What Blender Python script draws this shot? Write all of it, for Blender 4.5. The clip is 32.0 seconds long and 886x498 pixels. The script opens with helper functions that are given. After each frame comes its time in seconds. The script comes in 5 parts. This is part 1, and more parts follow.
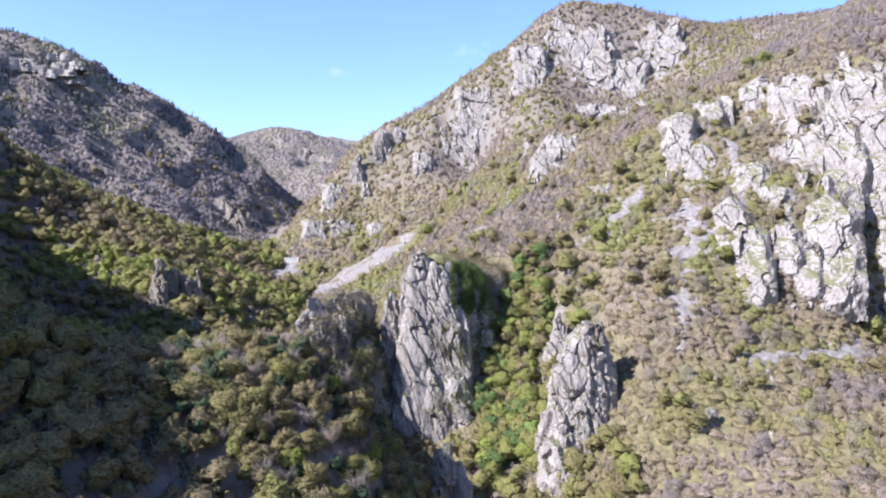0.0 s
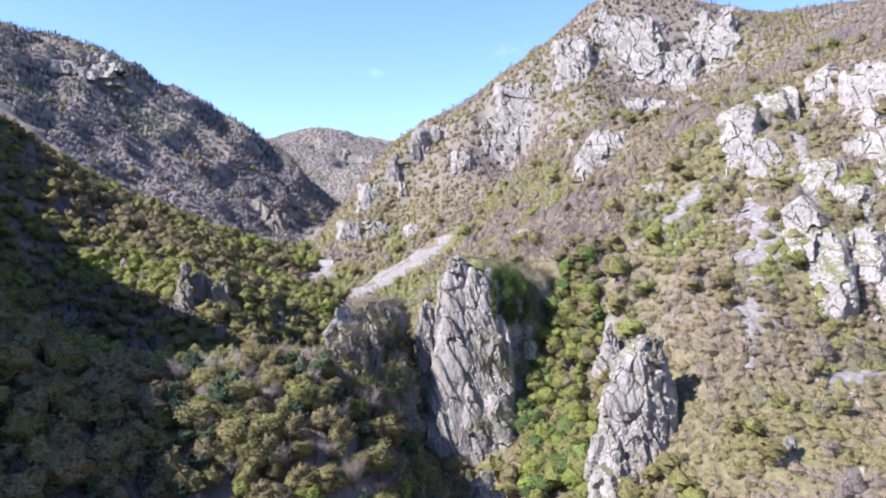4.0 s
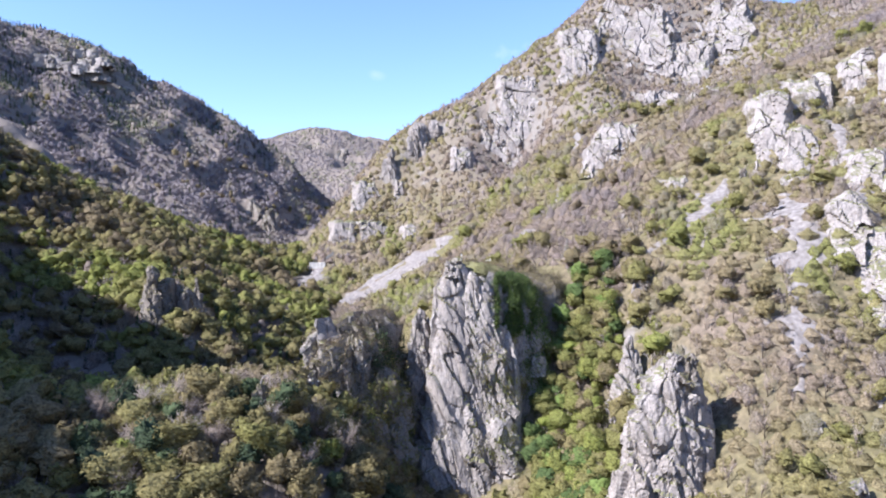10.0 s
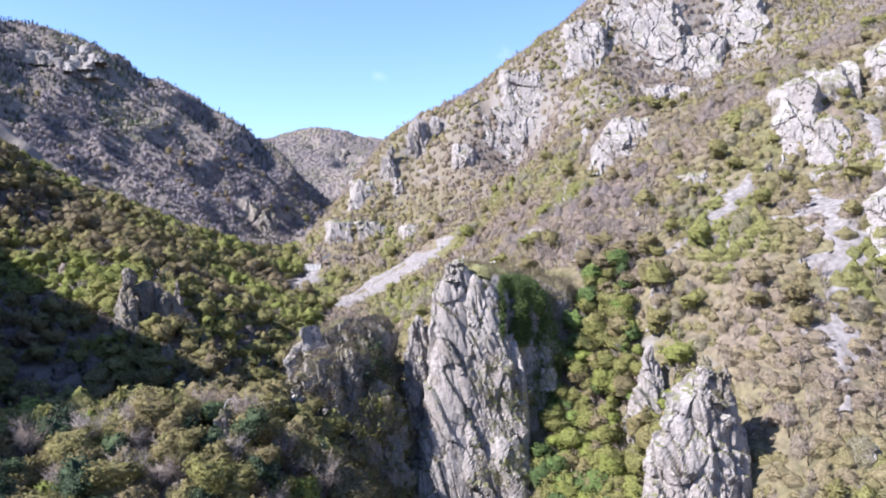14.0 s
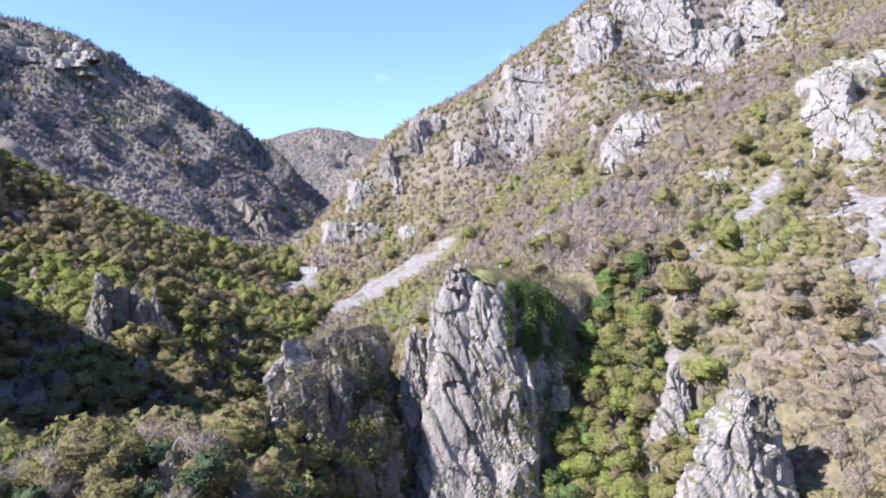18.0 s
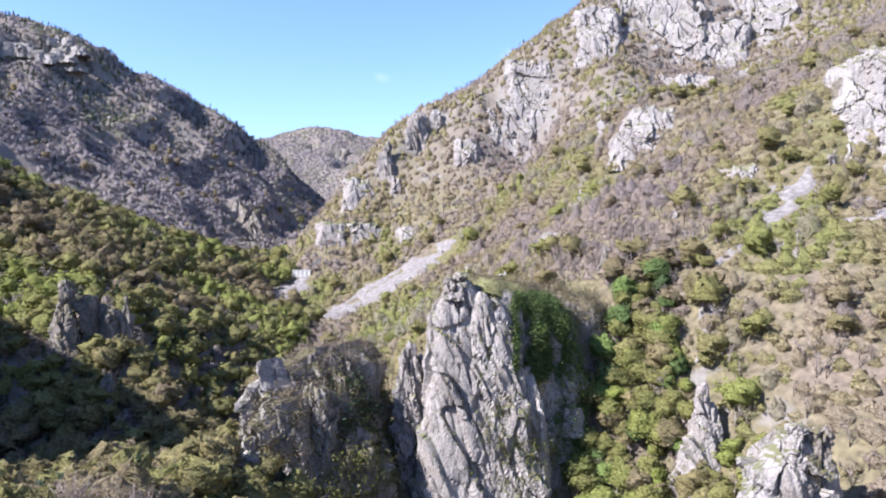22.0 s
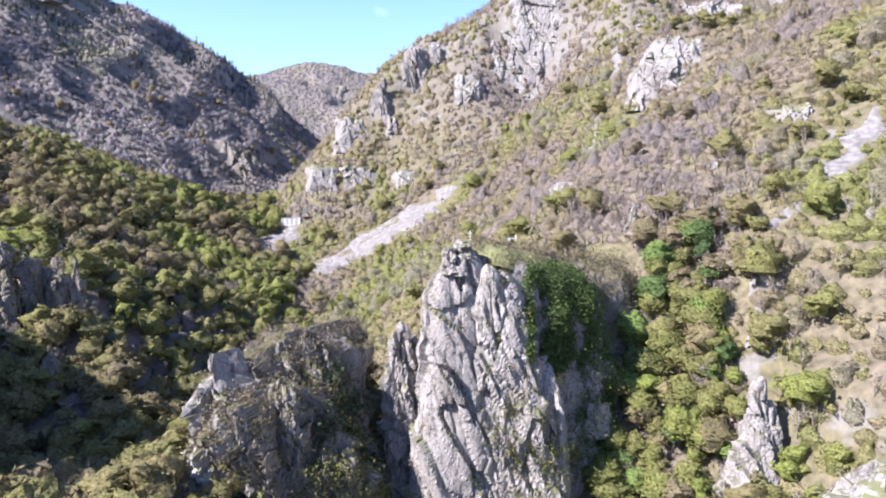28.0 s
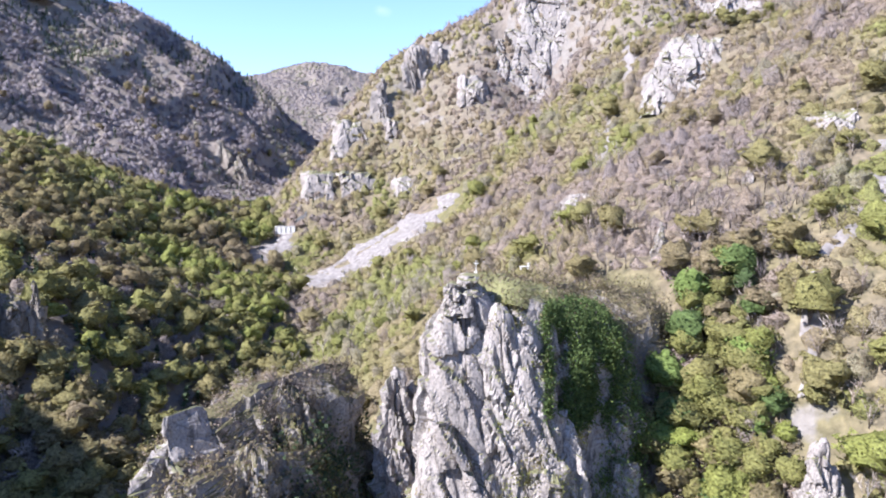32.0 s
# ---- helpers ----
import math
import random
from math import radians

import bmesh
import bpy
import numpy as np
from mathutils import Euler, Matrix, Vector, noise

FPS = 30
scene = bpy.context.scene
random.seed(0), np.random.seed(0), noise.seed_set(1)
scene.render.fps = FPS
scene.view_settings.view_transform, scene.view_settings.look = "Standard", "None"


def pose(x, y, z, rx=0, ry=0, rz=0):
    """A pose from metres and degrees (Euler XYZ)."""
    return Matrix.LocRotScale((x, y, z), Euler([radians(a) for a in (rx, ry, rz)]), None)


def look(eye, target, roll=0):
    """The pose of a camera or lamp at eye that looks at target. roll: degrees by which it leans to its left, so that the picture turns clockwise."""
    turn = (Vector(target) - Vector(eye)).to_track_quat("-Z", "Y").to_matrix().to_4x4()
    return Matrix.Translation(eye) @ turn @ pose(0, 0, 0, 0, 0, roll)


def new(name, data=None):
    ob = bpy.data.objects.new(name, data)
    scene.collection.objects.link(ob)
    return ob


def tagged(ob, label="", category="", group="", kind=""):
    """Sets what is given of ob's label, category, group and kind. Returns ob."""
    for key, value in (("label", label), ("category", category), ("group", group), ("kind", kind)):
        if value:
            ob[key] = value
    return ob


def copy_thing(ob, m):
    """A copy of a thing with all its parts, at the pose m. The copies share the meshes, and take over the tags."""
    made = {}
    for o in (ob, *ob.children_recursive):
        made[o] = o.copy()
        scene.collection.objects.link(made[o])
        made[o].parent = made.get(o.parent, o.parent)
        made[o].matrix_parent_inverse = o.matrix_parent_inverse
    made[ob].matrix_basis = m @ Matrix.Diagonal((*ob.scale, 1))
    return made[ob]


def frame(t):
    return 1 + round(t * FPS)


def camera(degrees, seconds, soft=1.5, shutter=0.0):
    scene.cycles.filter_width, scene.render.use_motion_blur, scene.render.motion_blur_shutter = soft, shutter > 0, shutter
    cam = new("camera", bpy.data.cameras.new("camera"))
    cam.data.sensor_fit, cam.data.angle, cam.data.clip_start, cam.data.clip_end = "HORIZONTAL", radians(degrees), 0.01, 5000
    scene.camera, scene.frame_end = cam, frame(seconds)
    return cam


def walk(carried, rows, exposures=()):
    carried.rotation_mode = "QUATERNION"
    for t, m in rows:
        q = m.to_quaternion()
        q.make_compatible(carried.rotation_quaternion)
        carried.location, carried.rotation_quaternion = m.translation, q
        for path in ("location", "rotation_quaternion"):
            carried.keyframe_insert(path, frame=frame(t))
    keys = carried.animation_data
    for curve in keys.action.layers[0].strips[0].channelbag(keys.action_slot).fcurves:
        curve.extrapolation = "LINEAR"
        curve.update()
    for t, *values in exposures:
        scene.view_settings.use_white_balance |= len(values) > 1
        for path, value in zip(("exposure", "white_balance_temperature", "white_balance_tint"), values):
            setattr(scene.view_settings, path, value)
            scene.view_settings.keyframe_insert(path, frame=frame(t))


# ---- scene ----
cam = camera(64.82, 32.0, soft=2.0)
PATH = [
    (0, pose(6.21, -415.98, 109.41, 88.998, 0, -1.339)),
    (0.5, pose(6.31, -411.88, 109.85, 89.051, 0, 0.847)),
    (1, pose(6.41, -407.79, 110.23, 89.044, 0, 0.864)),
    (1.5, pose(6.50, -403.70, 110.55, 88.973, 0, 0.813)),
    (2, pose(6.59, -399.61, 110.81, 89.017, 0, 1.448)),
    (2.5, pose(6.68, -395.52, 111.02, 89.002, 0, 1.881)),
    (3, pose(6.76, -391.44, 111.19, 88.998, 0, 1.898)),
    (3.5, pose(6.84, -387.36, 111.32, 88.996, 0, 1.910)),
    (5.5, pose(7.10, -371.06, 111.46, 88.995, 0, 1.777)),
    (6, pose(7.16, -367.00, 111.43, 89.005, 0, 1.789)),
    (7, pose(7.26, -358.87, 111.30, 89.040, 0, 1.819)),
    (8, pose(7.34, -350.76, 111.11, 89.082, 0, 1.849)),
    (9, pose(7.41, -342.66, 110.89, 89.120, 0, 1.881)),
    (10, pose(7.45, -334.57, 110.65, 89.144, 0, 1.938)),
    (11, pose(7.49, -326.50, 110.41, 89.162, 0, 2.011)),
    (12, pose(7.50, -318.43, 110.20, 89.181, 0, 2.052)),
    (13, pose(7.50, -310.38, 110.04, 89.203, 0, 2.085)),
    (14, pose(7.48, -302.35, 109.92, 89.237, 0, 2.115)),
    (14.5, pose(7.46, -298.33, 109.89, 89.255, 0, 2.130)),
    (16.5, pose(7.35, -282.32, 109.97, 89.327, 0, 2.180)),
    (17, pose(7.31, -278.32, 110.04, 89.342, 0, 2.224)),
    (18, pose(7.23, -270.34, 110.26, 89.365, 0, 2.327)),
    (19, pose(7.12, -262.38, 110.59, 89.360, 0, 2.341)),
    (20, pose(7.00, -254.43, 111.03, 89.364, 0, 2.331)),
    (21, pose(6.86, -246.49, 111.58, 89.356, 0, 2.333)),
    (22, pose(6.70, -238.57, 112.24, 89.340, 0, 2.337)),
    (22.5, pose(6.62, -234.62, 112.62, 89.307, 0, 2.338)),
    (23, pose(6.53, -230.67, 113.02, 89.116, 0, 2.340)),
    (23.5, pose(6.44, -226.72, 113.45, 88.902, 0, 2.373)),
    (24, pose(6.34, -222.78, 113.91, 88.150, 0, 2.338)),
    (24.5, pose(6.24, -218.85, 114.39, 87.265, 0, 2.371)),
    (25, pose(6.13, -214.91, 114.90, 86.389, 0, 2.263)),
    (25.5, pose(6.02, -210.98, 115.44, 85.713, 0, 2.296)),
    (27.5, pose(5.54, -195.31, 117.82, 84.345, 0, 2.358)),
    (28, pose(5.41, -191.40, 118.47, 84.332, 0, 2.383)),
    (29, pose(5.13, -183.60, 119.82, 84.328, 0, 2.435)),
    (30, pose(4.84, -175.81, 121.23, 84.337, 0, 2.494)),
    (31, pose(4.53, -168.05, 122.70, 84.319, 0, 2.523)),
    (32, pose(4.20, -160.30, 124.19, 84.293, 0, 2.544)),
]
walk(cam, PATH, exposures=[(0, 1.38, 5950, 15), (22, 1.39, 5950, 15), (28, 1.55, 5970, 15), (32, 1.56, 5970, 15)])
# ---------- daylight ----------
SUN_AZ, SUN_EL = radians(242), radians(41)      # compass bearing of the sun from +y clockwise, and its height
SUN_FROM = Vector((math.sin(SUN_AZ) * math.cos(SUN_EL), math.cos(SUN_AZ) * math.cos(SUN_EL), math.sin(SUN_EL)))
world = bpy.data.worlds.new("sky")
scene.world = world
world.use_nodes = True
wt = world.node_tree
sky = wt.nodes.new("ShaderNodeTexSky")
sky.sky_type, sky.sun_disc = "NISHITA", False
sky.sun_elevation, sky.sun_rotation = SUN_EL, SUN_AZ
sky.air_density, sky.dust_density, sky.ozone_density = 1.0, 0.25, 1.6
clear = wt.nodes.new("ShaderNodeMix")          # clean mountain air, a little more cyan than the model's
clear.data_type, clear.blend_type = "RGBA", "MULTIPLY"
clear.inputs["Factor"].default_value = 1.0
clear.inputs[7].default_value = (0.81, 0.88, 1.08, 1)
wt.links.new(sky.outputs[0], clear.inputs[6])
look_to = wt.nodes.new("ShaderNodeTexCoord")
air = clear.outputs[2]
for heart, spread, share in (((0.068, 0.964, 0.257), (26, 10, 62), 0.75), ((-0.1265, 0.9657, 0.227), (60, 20, 110), 0.4)):      # two faint wisps of cloud
    off = wt.nodes.new("ShaderNodeVectorMath")
    off.operation = "SUBTRACT"
    off.inputs[1].default_value = heart
    wt.links.new(look_to.outputs["Generated"], off.inputs[0])
    wide = wt.nodes.new("ShaderNodeVectorMath")
    wide.operation = "MULTIPLY"
    wide.inputs[1].default_value = spread
    wt.links.new(off.outputs[0], wide.inputs[0])
    span = wt.nodes.new("ShaderNodeVectorMath")
    span.operation = "LENGTH"
    wt.links.new(wide.outputs[0], span.inputs[0])
    curl = wt.nodes.new("ShaderNodeTexNoise")
    curl.inputs["Scale"].default_value, curl.inputs["Detail"].default_value = 45, 6
    wt.links.new(look_to.outputs["Generated"], curl.inputs["Vector"])
    body = wt.nodes.new("ShaderNodeMath")
    body.operation = "MULTIPLY_ADD"
    body.inputs[1].default_value = 2.4
    wt.links.new(curl.outputs["Fac"], body.inputs[0])
    less = wt.nodes.new("ShaderNodeMath")
    less.operation = "MULTIPLY_ADD"
    less.inputs[1].default_value, less.inputs[2].default_value = -1.0, -0.55
    wt.links.new(span.outputs["Value"], less.inputs[0])
    wt.links.new(less.outputs[0], body.inputs[2])
    fade = wt.nodes.new("ShaderNodeMapRange")
    fade.inputs["To Max"].default_value = share
    wt.links.new(body.outputs[0], fade.inputs["Value"])
    white = wt.nodes.new("ShaderNodeMix")
    white.data_type, white.blend_type = "RGBA", "MULTIPLY"
    white.inputs[7].default_value = (1.7, 1.28, 1.1, 1)
    wt.links.new(fade.outputs["Result"], white.inputs["Factor"])
    wt.links.new(air, white.inputs[6])
    air = white.outputs[2]
wt.links.new(air, wt.nodes["Background"].inputs[0])
wt.nodes["Background"].inputs[1].default_value = 0.108
sun_data = bpy.data.lights.new("sun", "SUN")
sun_data.energy, sun_data.angle, sun_data.color = 5.0, radians(0.53), (1.0, 0.965, 0.92)
sun = new("sun", sun_data)
sun.matrix_world = look(SUN_FROM * 100, (0, 0, 0))


# ---------- noise on arrays ----------
def hashed(i, j, k, seed):
    h = (i.astype(np.int64) * 374761393 + j.astype(np.int64) * 668265263 + k.astype(np.int64) * 2147483647 + seed * 974634777) & 0xFFFFFFFF
    h = ((h ^ (h >> 13)) * 1274126177) & 0xFFFFFFFF
    h = ((h ^ (h >> 16)) * 2246822519) & 0xFFFFFFFF
    return ((h ^ (h >> 15)) & 0xFFFFFF) / float(0xFFFFFF)


def vnoise(x, y, z, seed=0):
    xi, yi, zi = np.floor(x), np.floor(y), np.floor(z)
    fx, fy, fz = x - xi, y - yi, z - zi
    fx, fy, fz = (f * f * f * (f * (f * 6 - 15) + 10) for f in (fx, fy, fz))
    out = 0
    for a in (0, 1):
        for b in (0, 1):
            for c in (0, 1):
                w = (fx if a else 1 - fx) * (fy if b else 1 - fy) * (fz if c else 1 - fz)
                out = out + w * hashed(xi + a, yi + b, zi + c, seed)
    return out * 2 - 1


def fbm(x, y, z, octaves=4, seed=0):
    out, amp = 0, 1.0
    for o in range(octaves):
        out = out + amp * vnoise(x, y, z, seed + o)
        x, y, z, amp = x * 2.03 + 7.1, y * 2.03 + 3.7, z * 2.03 + 1.3, amp * 0.5
    return out


def facets(p, size, seed, crack=0.0):
    """Tilted blocks: every cell of a jittered lattice lies at its own depth and slope."""
    q = p / size
    base = np.floor(q)
    best, second, value = np.full(len(q), 1e9), np.full(len(q), 1e9), np.zeros(len(q))
    for a in (-1, 0, 1):
        for b in (-1, 0, 1):
            for c in (-1, 0, 1):
                i, j, k = (base + (a, b, c)).T
                cell = np.stack([i + hashed(i, j, k, seed), j + hashed(i, j, k, seed + 1), k + hashed(i, j, k, seed + 2)], 1)
                off = q - cell
                d = (off * off).sum(1)
                tilt = np.stack([hashed(i, j, k, seed + 3 + n) - 0.5 for n in range(3)], 1)
                v = hashed(i, j, k, seed + 7) * 2 - 1 + 1.5 * (off * tilt).sum(1)
                near = d < best
                second = np.where(near, best, np.minimum(second, d))
                best, value = np.where(near, d, best), np.where(near, v, value)
    return value - crack * np.clip(1 - (np.sqrt(second) - np.sqrt(best)) / 0.1, 0, 1)


# ---------- the lie of the land: ridges, spurs, streams and shelves ----------
LAND = {
    "river": [(-200, 1000, 122), (-232, 870, 113), (-262, 735, 100), (-225, 590, 88), (-185, 470, 74), (-136, 330, 50), (-98, 200, 22),
              (-72, 110, 4), (-50, 50, -8), (-24, 0, -16), (-4, -40, -24), (14, -110, -36)],
    "creek": [(62, 25, 40), (55, -35, -4), (40, -90, -30), (28, -200, -44), (10, -320, -50), (-10, -460, -54), (-20, -800, -60)],
    "near_spur": [(-220, -330, 104), (-160, -250, 88), (-120, -190, 66), (-86, -165, 52), (-54, -134, 62), (-62, -85, 46), (-56, -30, 44), (-40, 10, 46)],
    "near_spur_flank": [(-67, -192, 40), (-45, -182, 38), (-44, -160, 52), (-30, -156, 45), (-18, -143, 31), (-8, -150, 20), (-22, -122, 37), (-22, -88, 16), (-90, -260, 40), (-34, -280, -14)],
    "left_hill": [(-128, 70, 36), (-178, 90, 74), (-225, 160, 98), (-312, 268, 124), (-268, 345, 114), (-238, 420, 102), (-205, 478, 84)],
    "left_hill_front": [(-226, 40, 34), (-160, 10, 20), (-120, 0, 16), (-150, -60, 24), (-215, -75, 50), (-330, 80, 84), (-128, 190, 46), (-205, 330, 74)],
    # first three points lie out of view, raised to throw shade on the spur
    "dark_spur": [(-620, 40, 358), (-500, 120, 282), (-430, 160, 243), (-346, 225, 166), (-300, 285, 140)],
    "side_valley": [(-420, 440, 150), (-330, 570, 118), (-540, 420, 200)],
    "left_mountain": [(-1100, 820, 530), (-900, 860, 490), (-770, 885, 480), (-640, 940, 432), (-472, 985, 342), (-340, 1035, 252), (-268, 1085, 180)],
    "left_mountain_foot": [(-303, 758, 126), (-400, 690, 168), (-560, 720, 265), (-380, 850, 215), (-500, 800, 262)],
    "far_peak": [(-1150, 2600, 470), (-859, 2640, 532), (-680, 2650, 580), (-572, 2652, 588), (-480, 2640, 545), (-400, 2600, 498), (-280, 2500, 440), (-100, 2300, 420)],
    "far_foot": [(-500, 1900, 190), (-300, 1700, 170), (-260, 1350, 140), (-700, 1600, 330), (-80, 1500, 260)],
    "skyline_behind": [(-800, 3900, 560), (-300, 3900, 640), (300, 3900, 600), (900, 3600, 560)],
    "main_ridge": [(-150, 760, 190), (-128, 660, 214), (-74, 545, 238), (-45, 548, 250), (-2, 565, 274), (58, 585, 324), (113, 604, 372), (147, 614, 396),
                   (179, 624, 434), (262, 664, 468), (347, 704, 470), (404, 734, 458), (516, 734, 470), (603, 684, 458), (760, 600, 470)],
    "main_face": [(196, 545, 350), (136, 480, 300), (74, 515, 272), (334, 541, 346), (250, 420, 268), (400, 480, 340), (20, 470, 190)],
    "right_shoulder": [(245, 178, 236), (330, 260, 270), (420, 320, 330), (495, 370, 374), (600, 330, 420), (760, 200, 440)],
    "right_slope": [(145, 296, 186), (157, 90, 134), (180, 60, 132), (66, 72, 100), (118, -22, 70), (92, 32, 90), (82, -16, 20), (93, -12, 32), (20, 330, 112), (-40, 325, 78), (-44, 268, 58),
                    (80, 180, 128), (20, 120, 84), (-30, 110, 46), (-50, 190, 44), (35, 45, 84)],
    "gap_slope": [(-108, 505, 168), (-128, 460, 108), (-156, 428, 90), (-75, 420, 122)],
    "right_low": [(70, -88, -26), (132, -56, 46), (135, -105, 22), (108, -92, 18), (205, -50, 46), (182, -16, 88), (215, 15, 110), (320, -70, 60), (240, -150, 40), (200, -260, 30)],
    "right_far": [(330, 60, 230), (420, 0, 250), (420, -250, 180), (600, -100, 320), (900, 300, 430), (300, -450, 90), (140, -330, -5)],
    "behind_ridge": [(300, 900, 380), (0, 900, 225), (60, 1400, 300), (500, 1500, 420), (1100, 1000, 440), (1200, 2000, 450)],
    # unseen hills, built up between x -345 and -264 to throw shade lower left
    "left_unseen": [(-650, 300, 300), (-560, -150, 360), (-266, -340, 244), (-266, -275, 233), (-264, -200, 218), (-285, -120, 238), (-345, -30, 230), (-900, -300, 380), (-1200, 300, 520), (-1300, 1500, 560), (-1400, 2400, 480)],
    "behind": [(-300, -900, 120), (0, -1000, 20), (350, -900, 150), (-1200, -1200, 420), (1200, -1200, 430), (1400, 0, 450)],
}


FACES = {      # bare rock faces on the slopes: x, y, z of the foot, x, y, z of the brink, width
    "peak_face": [(191, 570, 356, 196, 598, 429, 35), (227, 540, 308, 237, 585, 415, 63), (274, 530, 303, 282, 560, 363, 61), (147, 530, 301, 152, 565, 376, 43), (319, 545, 329, 333, 590, 415, 75), (224, 448, 239, 228, 462, 276, 71), (285, 455, 269, 287, 463, 282, 30), (513, 640, 393, 518, 650, 417, 43)],
    "middle_face": [(75, 530, 258, 76, 548, 316, 44), (64, 500, 186, 66, 530, 267, 69), (142, 285, 171, 146, 305, 214, 47), (4, 480, 193, 4, 492, 218, 18), (136, 101, 133, 138, 109, 151, 13), (55, 167, 111, 56, 171, 117, 18)],
    "leaning_pillars": [(195, 96, 153, 202, 116, 203, 21), (204, 80, 138, 211, 98, 180, 20), (239, 160, 196, 244, 174, 225, 18), (256, 165, 192, 262, 180, 230, 17), (280, 155, 191, 291, 178, 245, 24)],
    "upper_wall": [(277, 108, 186, 285, 124, 228, 12), (286, 96, 182, 298, 118, 236, 22), (298, 80, 174, 314, 108, 238, 25), (303, 50, 144, 331, 96, 245, 34), (264, 70, 148, 272, 86, 181, 21), (278, 46, 143, 295, 76, 198, 29)],
    "lower_wall": [(222, 50, 136, 228, 64, 161, 18), (193, 6, 102, 200, 24, 133, 16), (192, -18, 70, 205, 10, 116, 17), (230, 26, 116, 239, 44, 148, 20), (221, 0, 90, 229, 16, 116, 16), (243, -10, 76, 270, 38, 150, 25), (273, 0, 48, 306, 54, 148, 32), (230, -12, 74, 241, 8, 106, 13)],
    "crest_foot": [(-110, 500, 146, -111, 512, 180, 28), (-70, 496, 142, -70, 509, 180, 24)],
    "gap_rocks": [(-127, 445, 99, -129, 454, 131, 24), (-95, 446, 101, -96, 455, 131, 33), (-54, 432, 108, -54, 438, 127, 15), (5, 475, 191, 5, 485, 214, 15)],
}
RIDGE_CRAGS = [      # x, y, top, width, height, turn in degrees, seed, buttresses
    (-54, 536, 258, 26, 74, 0, 82, 5), (-84, 520, 226, 24, 60, 5, 83, 5), (-30, 552, 262, 20, 50, 0, 84, 4),
    (30, 545, 272, 18, 30, 5, 92, 4)]
GREY_CLIFFS = [(-334, 772, 180, 40, 62, -20, 101, 4), (-300, 758, 162, 26, 50, -10, 102, 3)]
LEDGES = [(-667, 884, 449, 34, 20, 8, 111, 5), (-644, 870, 430, 44, 20, 8, 112, 5), (-654, 818, 408, 30, 24, 8, 113, 4), (-628, 858, 399, 36, 18, 8, 114, 5), (-696, 822, 422, 40, 26, 8, 115, 5), (-642, 850, 411, 38, 16, 8, 116, 5)]
FAR_CLIFFS = [(-500, 2440, 470, 60, 110, 0, 121, 4), (-440, 2400, 430, 50, 110, 0, 122, 4), (-400, 2380, 410, 50, 100, 0, 123, 4), (-470, 2330, 370, 40, 90, 0, 124, 4), (-620, 2480, 500, 40, 70, 0, 125, 4)]


def steps_at_cliffs(x, y, h):
    # the ground breaks off at every cliff: a shelf behind it, a foot before it
    for cx, cy, top, w, tall, turn, _, _ in RIDGE_CRAGS + GREY_CLIFFS + FAR_CLIFFS:
        near = np.nonzero((np.abs(x - cx) < w + tall + 20) & (np.abs(y - cy) < w + tall + 20))[0]
        if not len(near):
            continue
        c, s = math.cos(radians(turn)), math.sin(radians(turn))
        du, dv = (x[near] - cx) * c + (y[near] - cy) * s, -(x[near] - cx) * s + (y[near] - cy) * c
        mask = np.exp(-(du / (0.55 * w)) ** 4 - (dv / (0.3 * tall + 6)) ** 2)
        drop = 1 / (1 + np.exp(np.clip((dv - 1) / 2.2, -30, 30)))
        target = top - 0.08 * tall - 0.6 * tall * drop + 0.7 * dv
        h[near] = np.minimum(h[near], h[near] * (1 - mask) + target * mask)
    return h


def along(line, step):
    pts = []
    for a, b in zip(line, line[1:]):
        n = max(1, int(math.dist(a[:2], b[:2]) / step))
        pts += [tuple(a[i] + (b[i] - a[i]) * k / n for i in range(3)) for k in range(n)]
    return pts + [line[-1]]


CREST_LINES = ("river", "creek", "near_spur", "left_hill", "left_mountain", "far_peak", "main_ridge", "dark_spur")
BRINKS = [p for rows in FACES.values() for r in rows for p in (r[:3], r[3:6])]
KNOTS = np.array([p for name, line in LAND.items() for p in (along(line, 70) if name in CREST_LINES else [q for q in line if min(math.dist(q[:2], e[:2]) for e in BRINKS) > 42])]
                 + BRINKS, float)
SPREAD = 22.0


def spread_of(x, y):
    d2 = (x[:, None] - KNOTS[None, :, 0]) ** 2 + (y[:, None] - KNOTS[None, :, 1]) ** 2
    return np.sqrt(d2 + SPREAD ** 2)


_n = len(KNOTS)
_a = np.zeros((_n + 1, _n + 1))
_a[:_n, :_n] = spread_of(KNOTS[:, 0], KNOTS[:, 1]) - 6.0 * np.eye(_n)
_a[:_n, _n] = _a[_n, :_n] = 1
WEIGHTS = np.linalg.solve(_a, np.r_[KNOTS[:, 2], 0])


def land(x, y):
    """Height of the ground at arrays of x and y."""
    x, y = np.atleast_1d(np.asarray(x, float)), np.atleast_1d(np.asarray(y, float))
    h = np.empty(len(x))
    for s in range(0, len(x), 20000):
        e = slice(s, s + 20000)
        h[e] = spread_of(x[e], y[e]) @ WEIGHTS[:_n] + WEIGHTS[_n]
    far = np.clip((y - 380) / 500, 0, 1)
    side = np.clip((np.abs(x) - 250) / 400, 0, 1)
    rough = np.maximum(far, side)
    zero = np.zeros_like(x)
    wild = np.clip((-x - 240) / 120, 0, 1) * np.clip((y - 480) / 150, 0, 1) * np.clip((1400 - y) / 300, 0, 1)
    h += (3.0 + 11 * rough + 23 * wild) * (0.42 - np.abs(fbm(x / 95, y / 120, zero, 3, 11)))
    h = steps_at_cliffs(x, y, h)
    h += (1.2 + 2.4 * rough) * fbm(x / 22, y / 22, zero, 3, 31)
    return h


